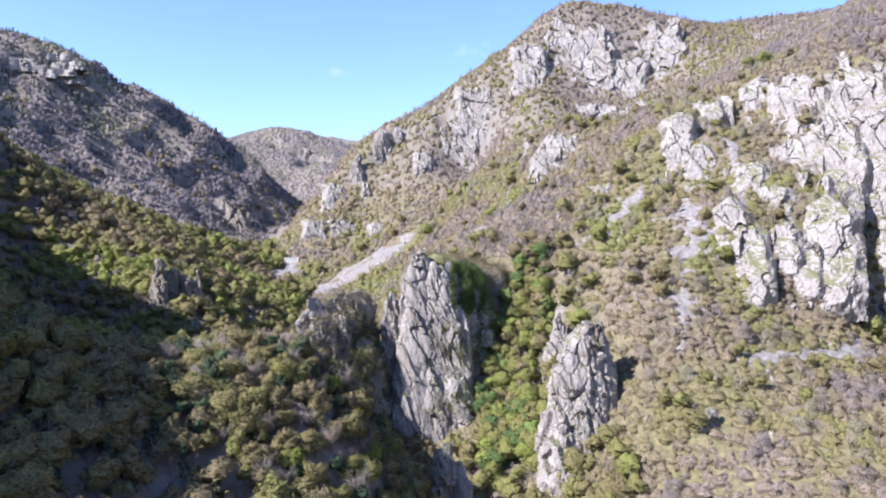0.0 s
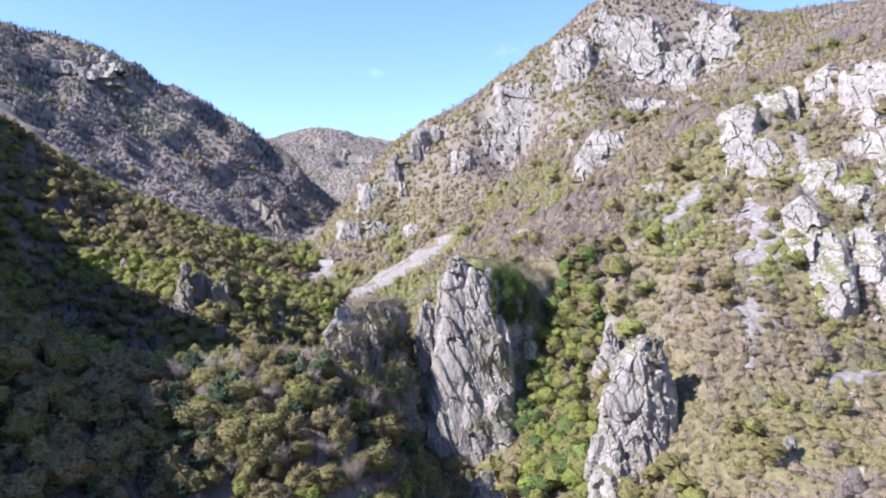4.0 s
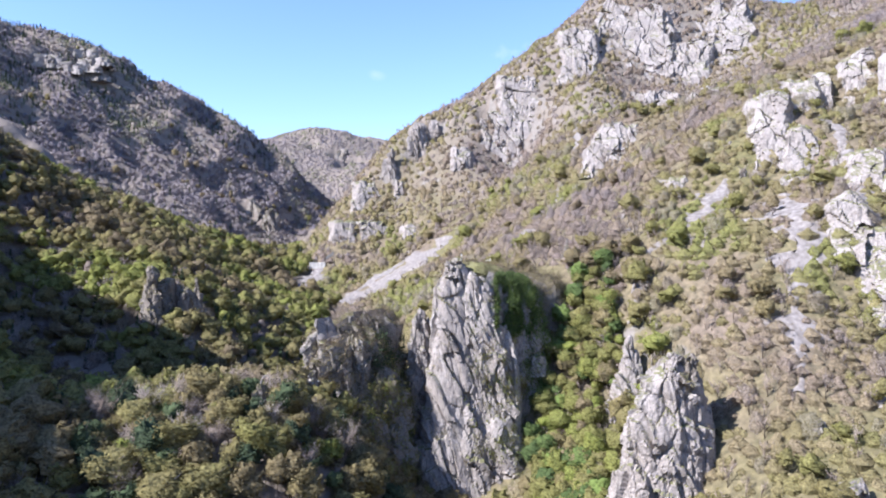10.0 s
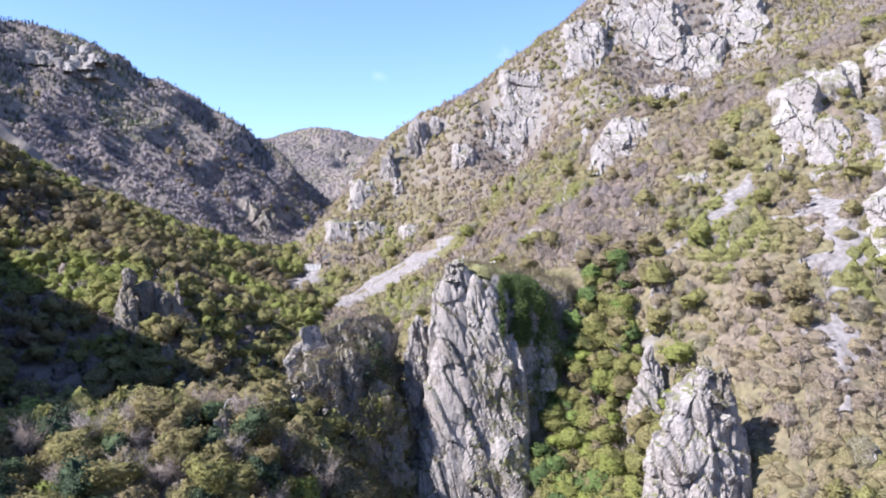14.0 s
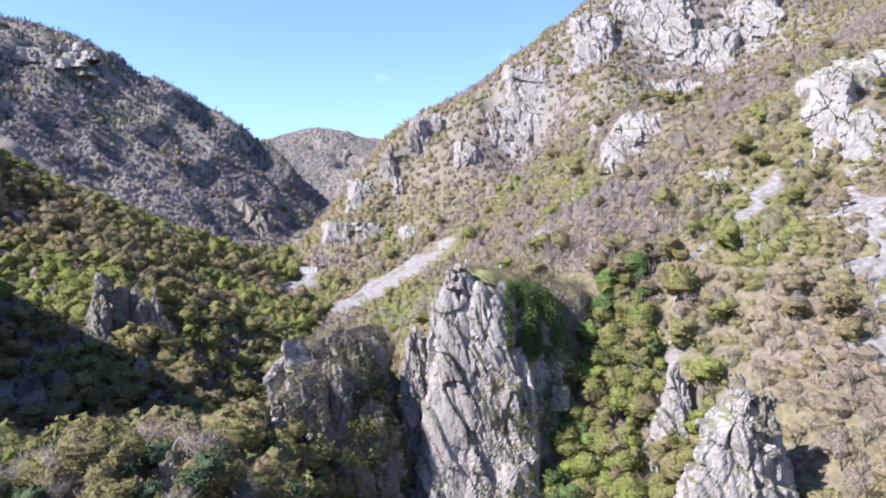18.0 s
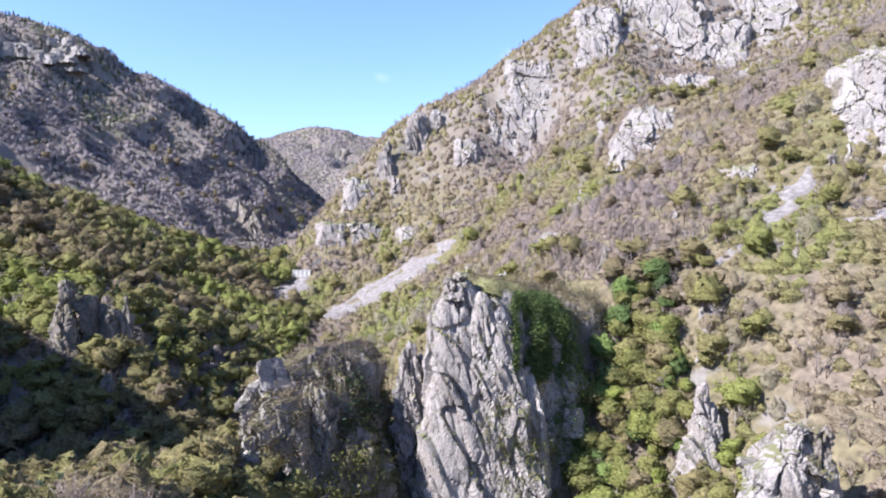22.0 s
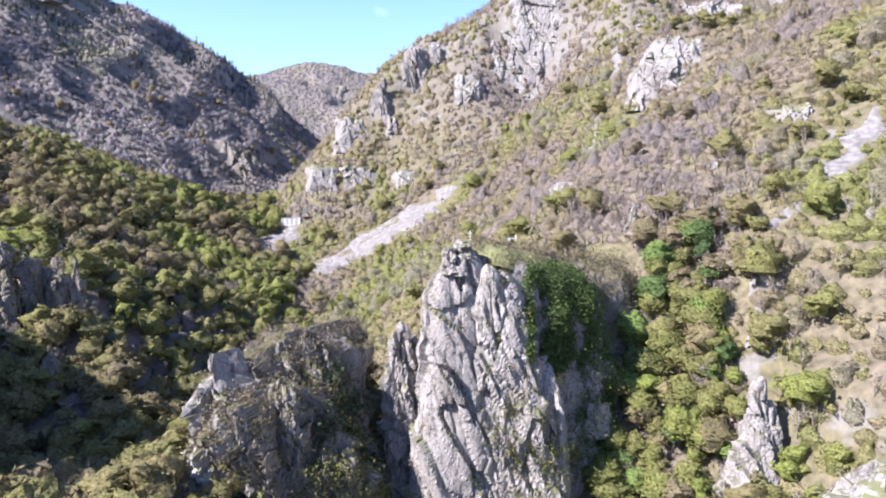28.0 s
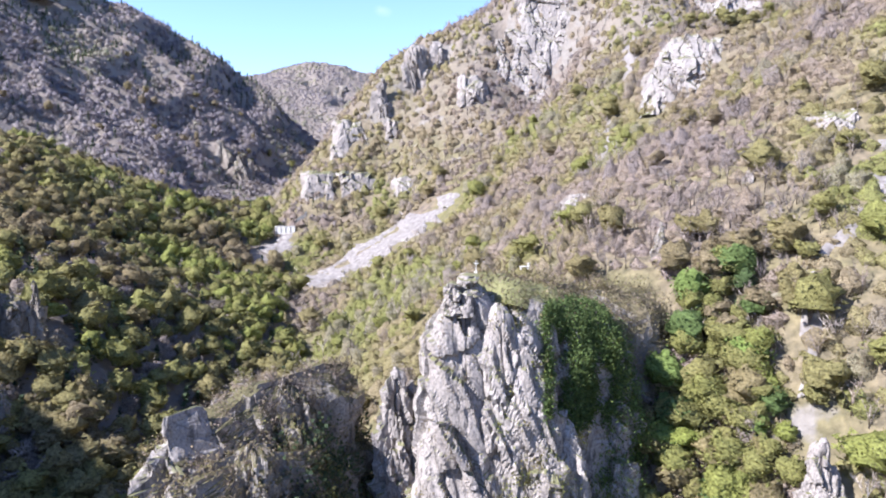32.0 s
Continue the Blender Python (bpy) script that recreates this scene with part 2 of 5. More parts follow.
# ---------- mesh helpers ----------
def mesh_of(name, verts, faces, mat, smooth=False):
    me = bpy.data.meshes.new(name)
    verts, faces = np.asarray(verts, np.float32), np.asarray(faces, np.int32)
    k = faces.shape[1]
    me.vertices.add(len(verts))
    me.vertices.foreach_set("co", verts.ravel())
    me.loops.add(faces.size)
    me.loops.foreach_set("vertex_index", faces.ravel())
    me.polygons.add(len(faces))
    me.polygons.foreach_set("loop_start", np.arange(0, faces.size, k, dtype=np.int32))
    me.polygons.foreach_set("use_smooth", np.full(len(faces), smooth))
    me.update(calc_edges=True)
    me.materials.append(mat)
    return me


def part(name, me, parent, label=""):
    ob = new(name, me)
    ob.parent = parent
    return tagged(ob, label)


# ---------- materials ----------
def material(name):
    m = bpy.data.materials.new(name)
    m.use_nodes = True
    return m, m.node_tree.nodes, m.node_tree.links, m.node_tree.nodes["Principled BSDF"]


def ramp(nodes, stops):
    r = nodes.new("ShaderNodeValToRGB")
    while len(r.color_ramp.elements) < len(stops):
        r.color_ramp.elements.new(0.5)
    for e, (pos, col) in zip(r.color_ramp.elements, stops):
        e.position, e.color = pos, (*col, 1)
    return r


def noise_node(nodes, links, coord, scale, detail=4, stretch=None):
    n = nodes.new("ShaderNodeTexNoise")
    n.inputs["Scale"].default_value, n.inputs["Detail"].default_value = scale, detail
    if stretch:
        mp = nodes.new("ShaderNodeMapping")
        mp.inputs["Scale"].default_value = stretch
        links.new(coord, mp.inputs["Vector"])
        coord = mp.outputs["Vector"]
    links.new(coord, n.inputs["Vector"])
    return n.outputs["Fac"]


def mixed(nodes, links, fac, a, b):
    m = nodes.new("ShaderNodeMix")
    m.data_type = "RGBA"
    for sock, v in ((m.inputs["Factor"], fac), (m.inputs[6], a), (m.inputs[7], b)):
        if hasattr(v, "is_linked"):
            links.new(v, sock)
        else:
            sock.default_value = v if isinstance(v, float) else (*v, 1)
    return m.outputs[2]


def rock_material(name, pale, warm, dark, grass, grass_from=0.55):
    m, nodes, links, bsdf = material(name)
    geo = nodes.new("ShaderNodeNewGeometry")
    pos = geo.outputs["Position"]
    broad = noise_node(nodes, links, pos, 0.06, 5)
    r1 = ramp(nodes, [(0.35, pale), (0.65, warm)])
    links.new(broad, r1.inputs[0])
    streak = noise_node(nodes, links, pos, 0.55, 6, (1.0, 1.0, 0.22))
    r2 = ramp(nodes, [(0.3, (1, 1, 1)), (0.43, (0, 0, 0))])
    links.new(streak, r2.inputs[0])
    fine = noise_node(nodes, links, pos, 1.9, 6)
    r3 = ramp(nodes, [(0.28, (0.45, 0.45, 0.46)), (0.42, (0.85, 0.85, 0.85)), (0.66, (1.15, 1.15, 1.15))])
    links.new(fine, r3.inputs[0])
    lichen = noise_node(nodes, links, pos, 0.13, 8, (1.0, 1.0, 0.5))
    r5 = ramp(nodes, [(0.5, (0, 0, 0)), (0.7, (0.7, 0.7, 0.7))])
    links.new(lichen, r5.inputs[0])
    aged = mixed(nodes, links, r5.outputs[0], r1.outputs[0], tuple(0.55 * p + 0.45 * d for p, d in zip(warm, dark)))
    vor = nodes.new("ShaderNodeTexVoronoi")
    vor.feature = "DISTANCE_TO_EDGE"
    vor.inputs["Scale"].default_value = 0.26
    bent = nodes.new("ShaderNodeMapping")
    bent.inputs["Scale"].default_value, bent.inputs["Rotation"].default_value = (1.0, 1.0, 0.42), (0.2, 0.45, 0.0)
    links.new(pos, bent.inputs["Vector"])
    wob = nodes.new("ShaderNodeMix")
    wob.data_type, wob.blend_type = "RGBA", "ADD"
    wob.inputs["Factor"].default_value = 0.3
    nz = nodes.new("ShaderNodeTexNoise")
    nz.inputs["Scale"].default_value, nz.inputs["Detail"].default_value = 0.35, 4
    links.new(pos, nz.inputs["Vector"])
    links.new(bent.outputs["Vector"], wob.inputs[6])
    links.new(nz.outputs["Color"], wob.inputs[7])
    links.new(wob.outputs[2], vor.inputs["Vector"])
    r6 = ramp(nodes, [(0.0, (0.6, 0.6, 0.6)), (0.03, (0, 0, 0))])
    links.new(vor.outputs["Distance"], r6.inputs[0])
    split = mixed(nodes, links, r6.outputs[0], aged, dark)
    vor2 = nodes.new("ShaderNodeTexVoronoi")
    vor2.feature = "DISTANCE_TO_EDGE"
    vor2.inputs["Scale"].default_value = 1.15
    links.new(wob.outputs[2], vor2.inputs["Vector"])
    r7 = ramp(nodes, [(0.0, (0.35, 0.35, 0.35)), (0.04, (0, 0, 0))])
    links.new(vor2.outputs["Distance"], r7.inputs[0])
    split = mixed(nodes, links, r7.outputs[0], split, dark)
    c1 = mixed(nodes, links, r2.outputs[0], split, dark)
    mul = nodes.new("ShaderNodeMix")
    mul.data_type, mul.blend_type = "RGBA", "MULTIPLY"
    mul.inputs["Factor"].default_value = 1.0
    links.new(c1, mul.inputs[6])
    links.new(r3.outputs[0], mul.inputs[7])
    sep = nodes.new("ShaderNodeSeparateXYZ")
    links.new(geo.outputs["Normal"], sep.inputs[0])
    patch = noise_node(nodes, links, pos, 0.16, 5)
    add = nodes.new("ShaderNodeMath")
    links.new(sep.outputs["Z"], add.inputs[0])
    links.new(patch, add.inputs[1])
    r4 = ramp(nodes, [(0.0, (0, 0, 0)), (1.0, (1, 1, 1))])
    mr = nodes.new("ShaderNodeMapRange")
    mr.inputs["From Min"].default_value, mr.inputs["From Max"].default_value = grass_from + 0.45, grass_from + 0.62
    links.new(add.outputs[0], mr.inputs["Value"])
    gcol = mixed(nodes, links, fine, grass, tuple(c * 0.55 for c in grass))
    out = mixed(nodes, links, mr.outputs["Result"], mul.outputs[2], gcol)
    links.new(out, bsdf.inputs["Base Color"])
    bsdf.inputs["Roughness"].default_value = 0.92
    bsdf.inputs["Specular IOR Level"].default_value = 0.2
    bump = nodes.new("ShaderNodeBump")
    bump.inputs["Strength"].default_value, bump.inputs["Distance"].default_value = 0.8, 0.5
    links.new(noise_node(nodes, links, pos, 0.9, 9, (1, 1, 0.5)), bump.inputs["Height"])
    links.new(bump.outputs[0], bsdf.inputs["Normal"])
    return m


LIMESTONE = rock_material("limestone", (0.33, 0.297, 0.275), (0.28, 0.245, 0.222), (0.1, 0.09, 0.082), (0.17, 0.165, 0.085), 0.68)
# weathered rock, darkened further to carry the shade on the left crag's front
DARK_ROCK = rock_material("weathered_shaded_rock", (0.29, 0.262, 0.235), (0.215, 0.182, 0.152), (0.07, 0.062, 0.055), (0.13, 0.115, 0.06), 0.4)


def ground_material():
    m, nodes, links, bsdf = material("hillside_soil")
    geo = nodes.new("ShaderNodeNewGeometry")
    pos = geo.outputs["Position"]
    a = noise_node(nodes, links, pos, 0.02, 5)
    r1 = ramp(nodes, [(0.35, (0.165, 0.135, 0.105)), (0.5, (0.158, 0.136, 0.085)), (0.65, (0.142, 0.132, 0.066))])
    links.new(a, r1.inputs[0])
    b = noise_node(nodes, links, pos, 0.35, 7)
    r2 = ramp(nodes, [(0.3, (0.55, 0.55, 0.55)), (0.7, (1.25, 1.2, 1.15))])
    links.new(b, r2.inputs[0])
    mul = nodes.new("ShaderNodeMix")
    mul.data_type, mul.blend_type = "RGBA", "MULTIPLY"
    mul.inputs["Factor"].default_value = 1.0
    links.new(r1.outputs[0], mul.inputs[6])
    links.new(r2.outputs[0], mul.inputs[7])
    sep = nodes.new("ShaderNodeSeparateXYZ")
    links.new(geo.outputs["Normal"], sep.inputs[0])
    add = nodes.new("ShaderNodeMath")
    add.operation = "SUBTRACT"
    links.new(noise_node(nodes, links, pos, 0.08, 6), add.inputs[0])
    links.new(sep.outputs["Z"], add.inputs[1])
    mr = nodes.new("ShaderNodeMapRange")
    mr.inputs["From Min"].default_value, mr.inputs["From Max"].default_value = 0.02, 0.12
    links.new(add.outputs[0], mr.inputs["Value"])
    rock = mixed(nodes, links, b, (0.12, 0.105, 0.09), (0.26, 0.235, 0.21))
    woods = nodes.new("ShaderNodeAttribute")
    woods.attribute_name = "woods"
    litter = mixed(nodes, links, b, (0.14, 0.118, 0.1), (0.225, 0.19, 0.16))
    soil = mixed(nodes, links, woods.outputs["Fac"], mul.outputs[2], litter)
    links.new(mixed(nodes, links, mr.outputs["Result"], soil, rock), bsdf.inputs["Base Color"])
    bsdf.inputs["Roughness"].default_value = 0.95
    bsdf.inputs["Specular IOR Level"].default_value = 0.1
    bump = nodes.new("ShaderNodeBump")
    bump.inputs["Strength"].default_value, bump.inputs["Distance"].default_value = 1.0, 1.2
    links.new(b, bump.inputs["Height"])
    links.new(bump.outputs[0], bsdf.inputs["Normal"])
    return m


SOIL = ground_material()


def plain_material(name, stops, scale, rough=0.9, detail=6, bump_by=0.4):
    m, nodes, links, bsdf = material(name)
    geo = nodes.new("ShaderNodeNewGeometry")
    f = noise_node(nodes, links, geo.outputs["Position"], scale, detail)
    r = ramp(nodes, stops)
    links.new(f, r.inputs[0])
    links.new(r.outputs[0], bsdf.inputs["Base Color"])
    bsdf.inputs["Roughness"].default_value = rough
    bsdf.inputs["Specular IOR Level"].default_value = 0.2
    bump = nodes.new("ShaderNodeBump")
    bump.inputs["Strength"].default_value, bump.inputs["Distance"].default_value = 0.7, bump_by
    links.new(f, bump.inputs["Height"])
    links.new(bump.outputs[0], bsdf.inputs["Normal"])
    return m


SCREE = plain_material("scree_gravel", [(0.3, (0.12, 0.105, 0.095)), (0.5, (0.19, 0.17, 0.158)), (0.7, (0.265, 0.24, 0.226))], 0.35)
GRASS = plain_material("meadow_grass", [(0.3, (0.14, 0.13, 0.06)), (0.55, (0.18, 0.175, 0.075)), (0.75, (0.22, 0.2, 0.11))], 0.5)


def foliage_material(name, stops, through_light=0.25, soft=0.5, mottle=0.6, airy=0.0):
    """Leaves or twigs: the tree's own tone from its 'tone' attribute, fine change from leaf to leaf, gap shade mottled
    in.
    """
    m, nodes, links, bsdf = material(name)
    at = nodes.new("ShaderNodeAttribute")
    at.attribute_name = "tone"
    r = ramp(nodes, stops)
    info = nodes.new("ShaderNodeObjectInfo")
    sway = nodes.new("ShaderNodeMapRange")
    sway.inputs["To Min"].default_value, sway.inputs["To Max"].default_value = -0.22, 0.22
    links.new(info.outputs["Random"], sway.inputs["Value"])
    tone = nodes.new("ShaderNodeMath")
    links.new(at.outputs["Fac"], tone.inputs[0])
    links.new(sway.outputs["Result"], tone.inputs[1])
    links.new(tone.outputs[0], r.inputs[0])
    geo = nodes.new("ShaderNodeNewGeometry")
    r2 = ramp(nodes, [(0.0, (0.86, 0.86, 0.86)), (1.0, (1.12, 1.12, 1.12))])
    links.new(geo.outputs["Random Per Island"], r2.inputs[0])
    mul = nodes.new("ShaderNodeMix")
    mul.data_type, mul.blend_type = "RGBA", "MULTIPLY"
    mul.inputs["Factor"].default_value = 1.0
    speck = noise_node(nodes, links, geo.outputs["Position"], 1.0, 5, (1.0, 1.0, 1.7))
    # the dark end of this noise paints shade in gaps between leaf clumps
    r3 = ramp(nodes, [(0.3, (1 - mottle,) * 3), (0.47, (1, 1, 1)), (0.68, (1 + 0.5 * mottle,) * 3)])
    links.new(speck, r3.inputs[0])
    leafwise = nodes.new("ShaderNodeMix")
    leafwise.data_type, leafwise.blend_type = "RGBA", "MULTIPLY"
    leafwise.inputs["Factor"].default_value = 1.0
    links.new(r2.outputs[0], leafwise.inputs[6])
    links.new(r3.outputs[0], leafwise.inputs[7])
    links.new(r.outputs[0], mul.inputs[6])
    links.new(leafwise.outputs[2], mul.inputs[7])
    links.new(mul.outputs[2], bsdf.inputs["Base Color"])
    bsdf.inputs["Roughness"].default_value = 0.8
    bsdf.inputs["Specular IOR Level"].default_value = 0.15
    # sprays are far finer than the mesh: their mean facing is that of the crown they belong to
    grain = nodes.new("ShaderNodeBump")
    grain.inputs["Strength"].default_value, grain.inputs["Distance"].default_value = 0.7, 1.0
    links.new(speck, grain.inputs["Height"])
    crown = nodes.new("ShaderNodeAttribute")
    crown.attribute_name = "out"
    turned = nodes.new("ShaderNodeVectorTransform")
    turned.vector_type, turned.convert_from, turned.convert_to = "VECTOR", "OBJECT", "WORLD"
    links.new(crown.outputs["Vector"], turned.inputs[0])
    lean = nodes.new("ShaderNodeMix")
    lean.data_type = "VECTOR"
    lean.inputs["Factor"].default_value = soft
    links.new(geo.outputs["Normal"], lean.inputs[4])
    links.new(turned.outputs[0], lean.inputs[5])
    unit = nodes.new("ShaderNodeVectorMath")
    unit.operation = "NORMALIZE"
    links.new(lean.outputs[1], unit.inputs[0])
    links.new(unit.outputs[0], grain.inputs["Normal"])
    links.new(grain.outputs["Normal"], bsdf.inputs["Normal"])
    tr = nodes.new("ShaderNodeBsdfTranslucent")
    links.new(mul.outputs[2], tr.inputs["Color"])
    mx = nodes.new("ShaderNodeMixShader")
    mx.inputs[0].default_value = through_light
    links.new(bsdf.outputs[0], mx.inputs[1])
    links.new(tr.outputs[0], mx.inputs[2])
    if airy:        # the gaps between twigs
        gaps = ramp(nodes, [(airy - 0.03, (0, 0, 0)), (airy + 0.03, (1, 1, 1))])
        links.new(noise_node(nodes, links, geo.outputs["Position"], 2.4, 2), gaps.inputs[0])
        clear_ = nodes.new("ShaderNodeBsdfTransparent")
        holes = nodes.new("ShaderNodeMixShader")
        links.new(gaps.outputs[0], holes.inputs[0])
        links.new(clear_.outputs[0], holes.inputs[1])
        links.new(mx.outputs[0], holes.inputs[2])
        links.new(holes.outputs[0], nodes["Material Output"].inputs["Surface"])
    else:
        links.new(mx.outputs[0], nodes["Material Output"].inputs["Surface"])
    return m


LEAF = foliage_material("spring_leaves", [(0.0, (0.187, 0.148, 0.094)), (0.3, (0.2, 0.165, 0.08)), (0.6, (0.198, 0.183, 0.07)), (0.85, (0.197, 0.2, 0.062)), (1.0, (0.212, 0.242, 0.058))], 0.35, 0.66, 0.72, airy=0.4)
TWIG = foliage_material("bare_twigs", [(0.0, (0.22, 0.185, 0.165)), (0.4, (0.3, 0.245, 0.215)), (0.7, (0.33, 0.265, 0.215)), (1.0, (0.42, 0.375, 0.345))], 0.2, 0.7)
SCRUB = foliage_material("budding_scrub", [(0.0, (0.25, 0.2, 0.18)), (0.3, (0.25, 0.198, 0.15)), (0.55, (0.245, 0.198, 0.122)), (0.8, (0.23, 0.2, 0.092)), (1.0, (0.205, 0.205, 0.072))], 0.3, 0.9, 0.5, airy=0.44)
WINTER = foliage_material("winter_woods", [(0.0, (0.21, 0.178, 0.175)), (0.4, (0.25, 0.208, 0.19)), (0.7, (0.265, 0.218, 0.175)), (1.0, (0.25, 0.225, 0.15))], 0.35, 0.8, 0.4, airy=0.49)
# distance haze is put into this colour: bluer and paler than the nearer woods
HAZED_WOODS = foliage_material("hazed_woods", [(0.0, (0.215, 0.188, 0.2)), (0.4, (0.26, 0.228, 0.23)), (0.7, (0.28, 0.245, 0.215)), (1.0, (0.235, 0.235, 0.14))], 0.35, 0.85, 0.4, airy=0.46)
NEEDLE = foliage_material("dark_needles", [(0.0, (0.03, 0.045, 0.028)), (1.0, (0.075, 0.1, 0.045))], 0.15)
IVY = foliage_material("ivy_leaves", [(0.0, (0.05, 0.075, 0.032)), (0.6, (0.1, 0.14, 0.045)), (1.0, (0.18, 0.235, 0.06))], 0.3, 0.5, 0.7)
BARK = plain_material("bark", [(0.3, (0.09, 0.075, 0.06)), (0.7, (0.2, 0.175, 0.15))], 2.5, bump_by=0.05)

# ---------- ground: one sheet to the horizon ----------
def spaced(marks):
    """Grid lines from (from, to, step at start, step at end) stretches."""
    vals = [marks[0][0]]
    for a, b, s0, s1 in marks:
        while vals[-1] < b - 1e-6:
            f = (vals[-1] - a) / (b - a)
            vals.append(min(b, vals[-1] + s0 + (s1 - s0) * f))
    return np.array(vals)


GX = spaced([(-2600, -900, 160, 22), (-900, -320, 16, 5), (-320, -130, 4, 2.8), (-130, 330, 3.3, 3.3), (330, 520, 3.5, 8), (520, 900, 10, 30), (900, 2600, 40, 200)])
GY = spaced([(-2400, -500, 250, 20), (-500, -240, 12, 4), (-240, 150, 3.4, 3.4), (150, 600, 3.4, 5.5), (600, 1150, 6, 12), (1150, 2400, 20, 25), (2400, 2800, 16, 20), (2800, 4400, 40, 200)])
gx, gy = np.meshgrid(GX, GY)
gz = land(gx.ravel(), gy.ravel())
nx, ny = len(GX), len(GY)
idx = np.arange(nx * ny).reshape(ny, nx)
quads = np.stack([idx[:-1, :-1], idx[:-1, 1:], idx[1:, 1:], idx[1:, :-1]], -1).reshape(-1, 4)
ground = new("ground", mesh_of("ground", np.stack([gx.ravel(), gy.ravel(), gz], 1), quads, SOIL, True))
_r = np.array(LAND["river"])[::-1]
left_of = np.interp(gy.ravel(), _r[:, 1], _r[:, 0]) + 6 - gx.ravel()
woods = np.clip(left_of / 12, 0, 1)
woods = np.maximum(woods, np.clip((gy.ravel() - 800) / 200, 0, 1))
woods = np.maximum(woods, 0.85 * np.clip((gy.ravel() + 0.8 * gx.ravel() - 400) / 140, 0, 1))
ground.data.attributes.new("woods", "FLOAT", "POINT").data.foreach_set("value", woods.astype(np.float32))
tagged(ground, "steep gorge hillsides of brown leaf litter, thin grass and bare rock", "hillside", kind="structure")

# ---------- crags ----------
CRAGS = []          # footprints, kept free of trees: x, y, radius


def flakes(q, z, width, tall, seed):
    """Overlapping slabs: each swells towards one side, then breaks off in a step."""
    zero = np.zeros_like(q)
    u = q / width + 0.32 * fbm(q / (3 * width), zero + seed, z / (1.6 * tall), 2, seed)
    i = np.floor(u)
    f = u - i
    k = z / tall + 5 * hashed(i, zero, zero, seed + 1) + 0.35 * f
    j = np.floor(k)
    amp = hashed(i, j, zero, seed + 2) ** 1.5
    return amp * (np.clip(f / 0.88, 0, 1) - np.clip((f - 0.88) / 0.12, 0, 1)) * (0.45 + 0.55 * (k - j)) - 0.3


def crag_mesh(name, lobes, foot, mat, seed, around=120, up=70, block=(5, 5, 11), depth=1.8, lean=(0.0, 0.0), shear=0.22):
    """A crag of merged buttresses. lobes: x, y, radius at the foot, radius at the top, height of its top. lean: shift of the top."""
    L = np.array(lobes, float)
    cx, cy, top = L[:, 0].mean(), L[:, 1].mean(), L[:, 4].max()
    th = np.linspace(0, 2 * np.pi, around, endpoint=False)
    dx, dy = np.cos(th), np.sin(th)

    def radius(z):
        r = np.full(around, 0.6)
        for x, y, r0, r1, zt in L:
            f = np.clip((z - foot) / (zt - foot), 0, 1)
            R = r0 + (r1 - r0) * f ** 0.8
            if z > zt - 0.12 * (zt - foot):
                R *= math.sqrt(max(0.0, 1 - ((z - zt) / (0.12 * (zt - foot)) + 1) ** 2)) if z < zt else 0.0
            px, py = x - cx, y - cy
            b = px * dx + py * dy
            q = b * b - (px * px + py * py - R * R)
            r = np.maximum(r, np.where(q > 0, b + np.sqrt(np.maximum(q, 0)), 0))
        return r

    verts = []
    for k in range(up + 1):
        z = foot + (top - foot) * (1 - (1 - k / up) ** 1.15)
        r = radius(z)
        r = (np.roll(r, 1) + 2 * r + np.roll(r, -1)) / 4
        f = (z - foot) / (top - foot)
        verts.append(np.stack([cx + lean[0] * f + r * dx, cy + lean[1] * f + r * dy, np.full(around, z)], 1))
    v = np.concatenate(verts)
    out = np.tile(np.stack([dx, dy, np.full(around, 0.15)], 1), (up + 1, 1))
    sheared = v + np.stack([shear * v[:, 2], 0 * v[:, 0], 0 * v[:, 0]], 1)
    b = np.array(block, float)
    q = v[:, 0] + 0.3 * v[:, 1] + shear * v[:, 2]
    big = facets(sheared, b * 2.6, seed, 0.25)
    mid = facets(sheared, b * (1.1, 1.1, 1.0), seed + 20, 0.35)
    small = facets(sheared, b * 0.4, seed + 40, 0.15)
    slabs = 3.6 * flakes(q, v[:, 2], b[0] * 1.6, b[2] * 1.3, seed + 70) + 1.5 * flakes(q, v[:, 2], b[0] * 0.7, b[2] * 0.7, seed + 80)
    push = depth * (2.0 * big + 0.8 * mid + 0.22 * small + slabs - 1.6 * np.clip(-0.6 - mid, 0, 1))
    taper = np.clip((top - v[:, 2]) / (0.08 * (top - foot) + 0.1), 0.25, 1)
    v = v + out * (push * taper)[:, None]
    v[:, 2] += depth * 0.7 * facets(v, b * 0.8, seed + 60) + depth * 0.5 * fbm(*(v / (2.2 * b[0])).T, 2, seed + 90)
    i = np.arange(around)
    j = (i + 1) % around
    rows = np.arange(up)[:, None] * around
    faces = np.stack([rows + i, rows + j, rows + around + j, rows + around + i], -1).reshape(-1, 4)
    v = np.vstack([v, [[cx + lean[0], cy + lean[1], top + 0.3]]])
    last = up * around
    cap = np.stack([last + i, last + j, np.full(around, len(v) - 1), np.full(around, len(v) - 1)], -1)
    me = mesh_of(name, v, faces, mat)
    bm = bmesh.new()
    bm.from_mesh(me)
    bm.verts.ensure_lookup_table()
    for a, c in zip(last + i, last + j):
        bm.faces.new((bm.verts[a], bm.verts[c], bm.verts[len(v) - 1]))
    bm.to_mesh(me)
    bm.free()
    for x, y, r0, r1, zt in L:
        CRAGS.append((x + lean[0] * 0.5, y + lean[1] * 0.5, (r0 + r1) / 2))
    return me


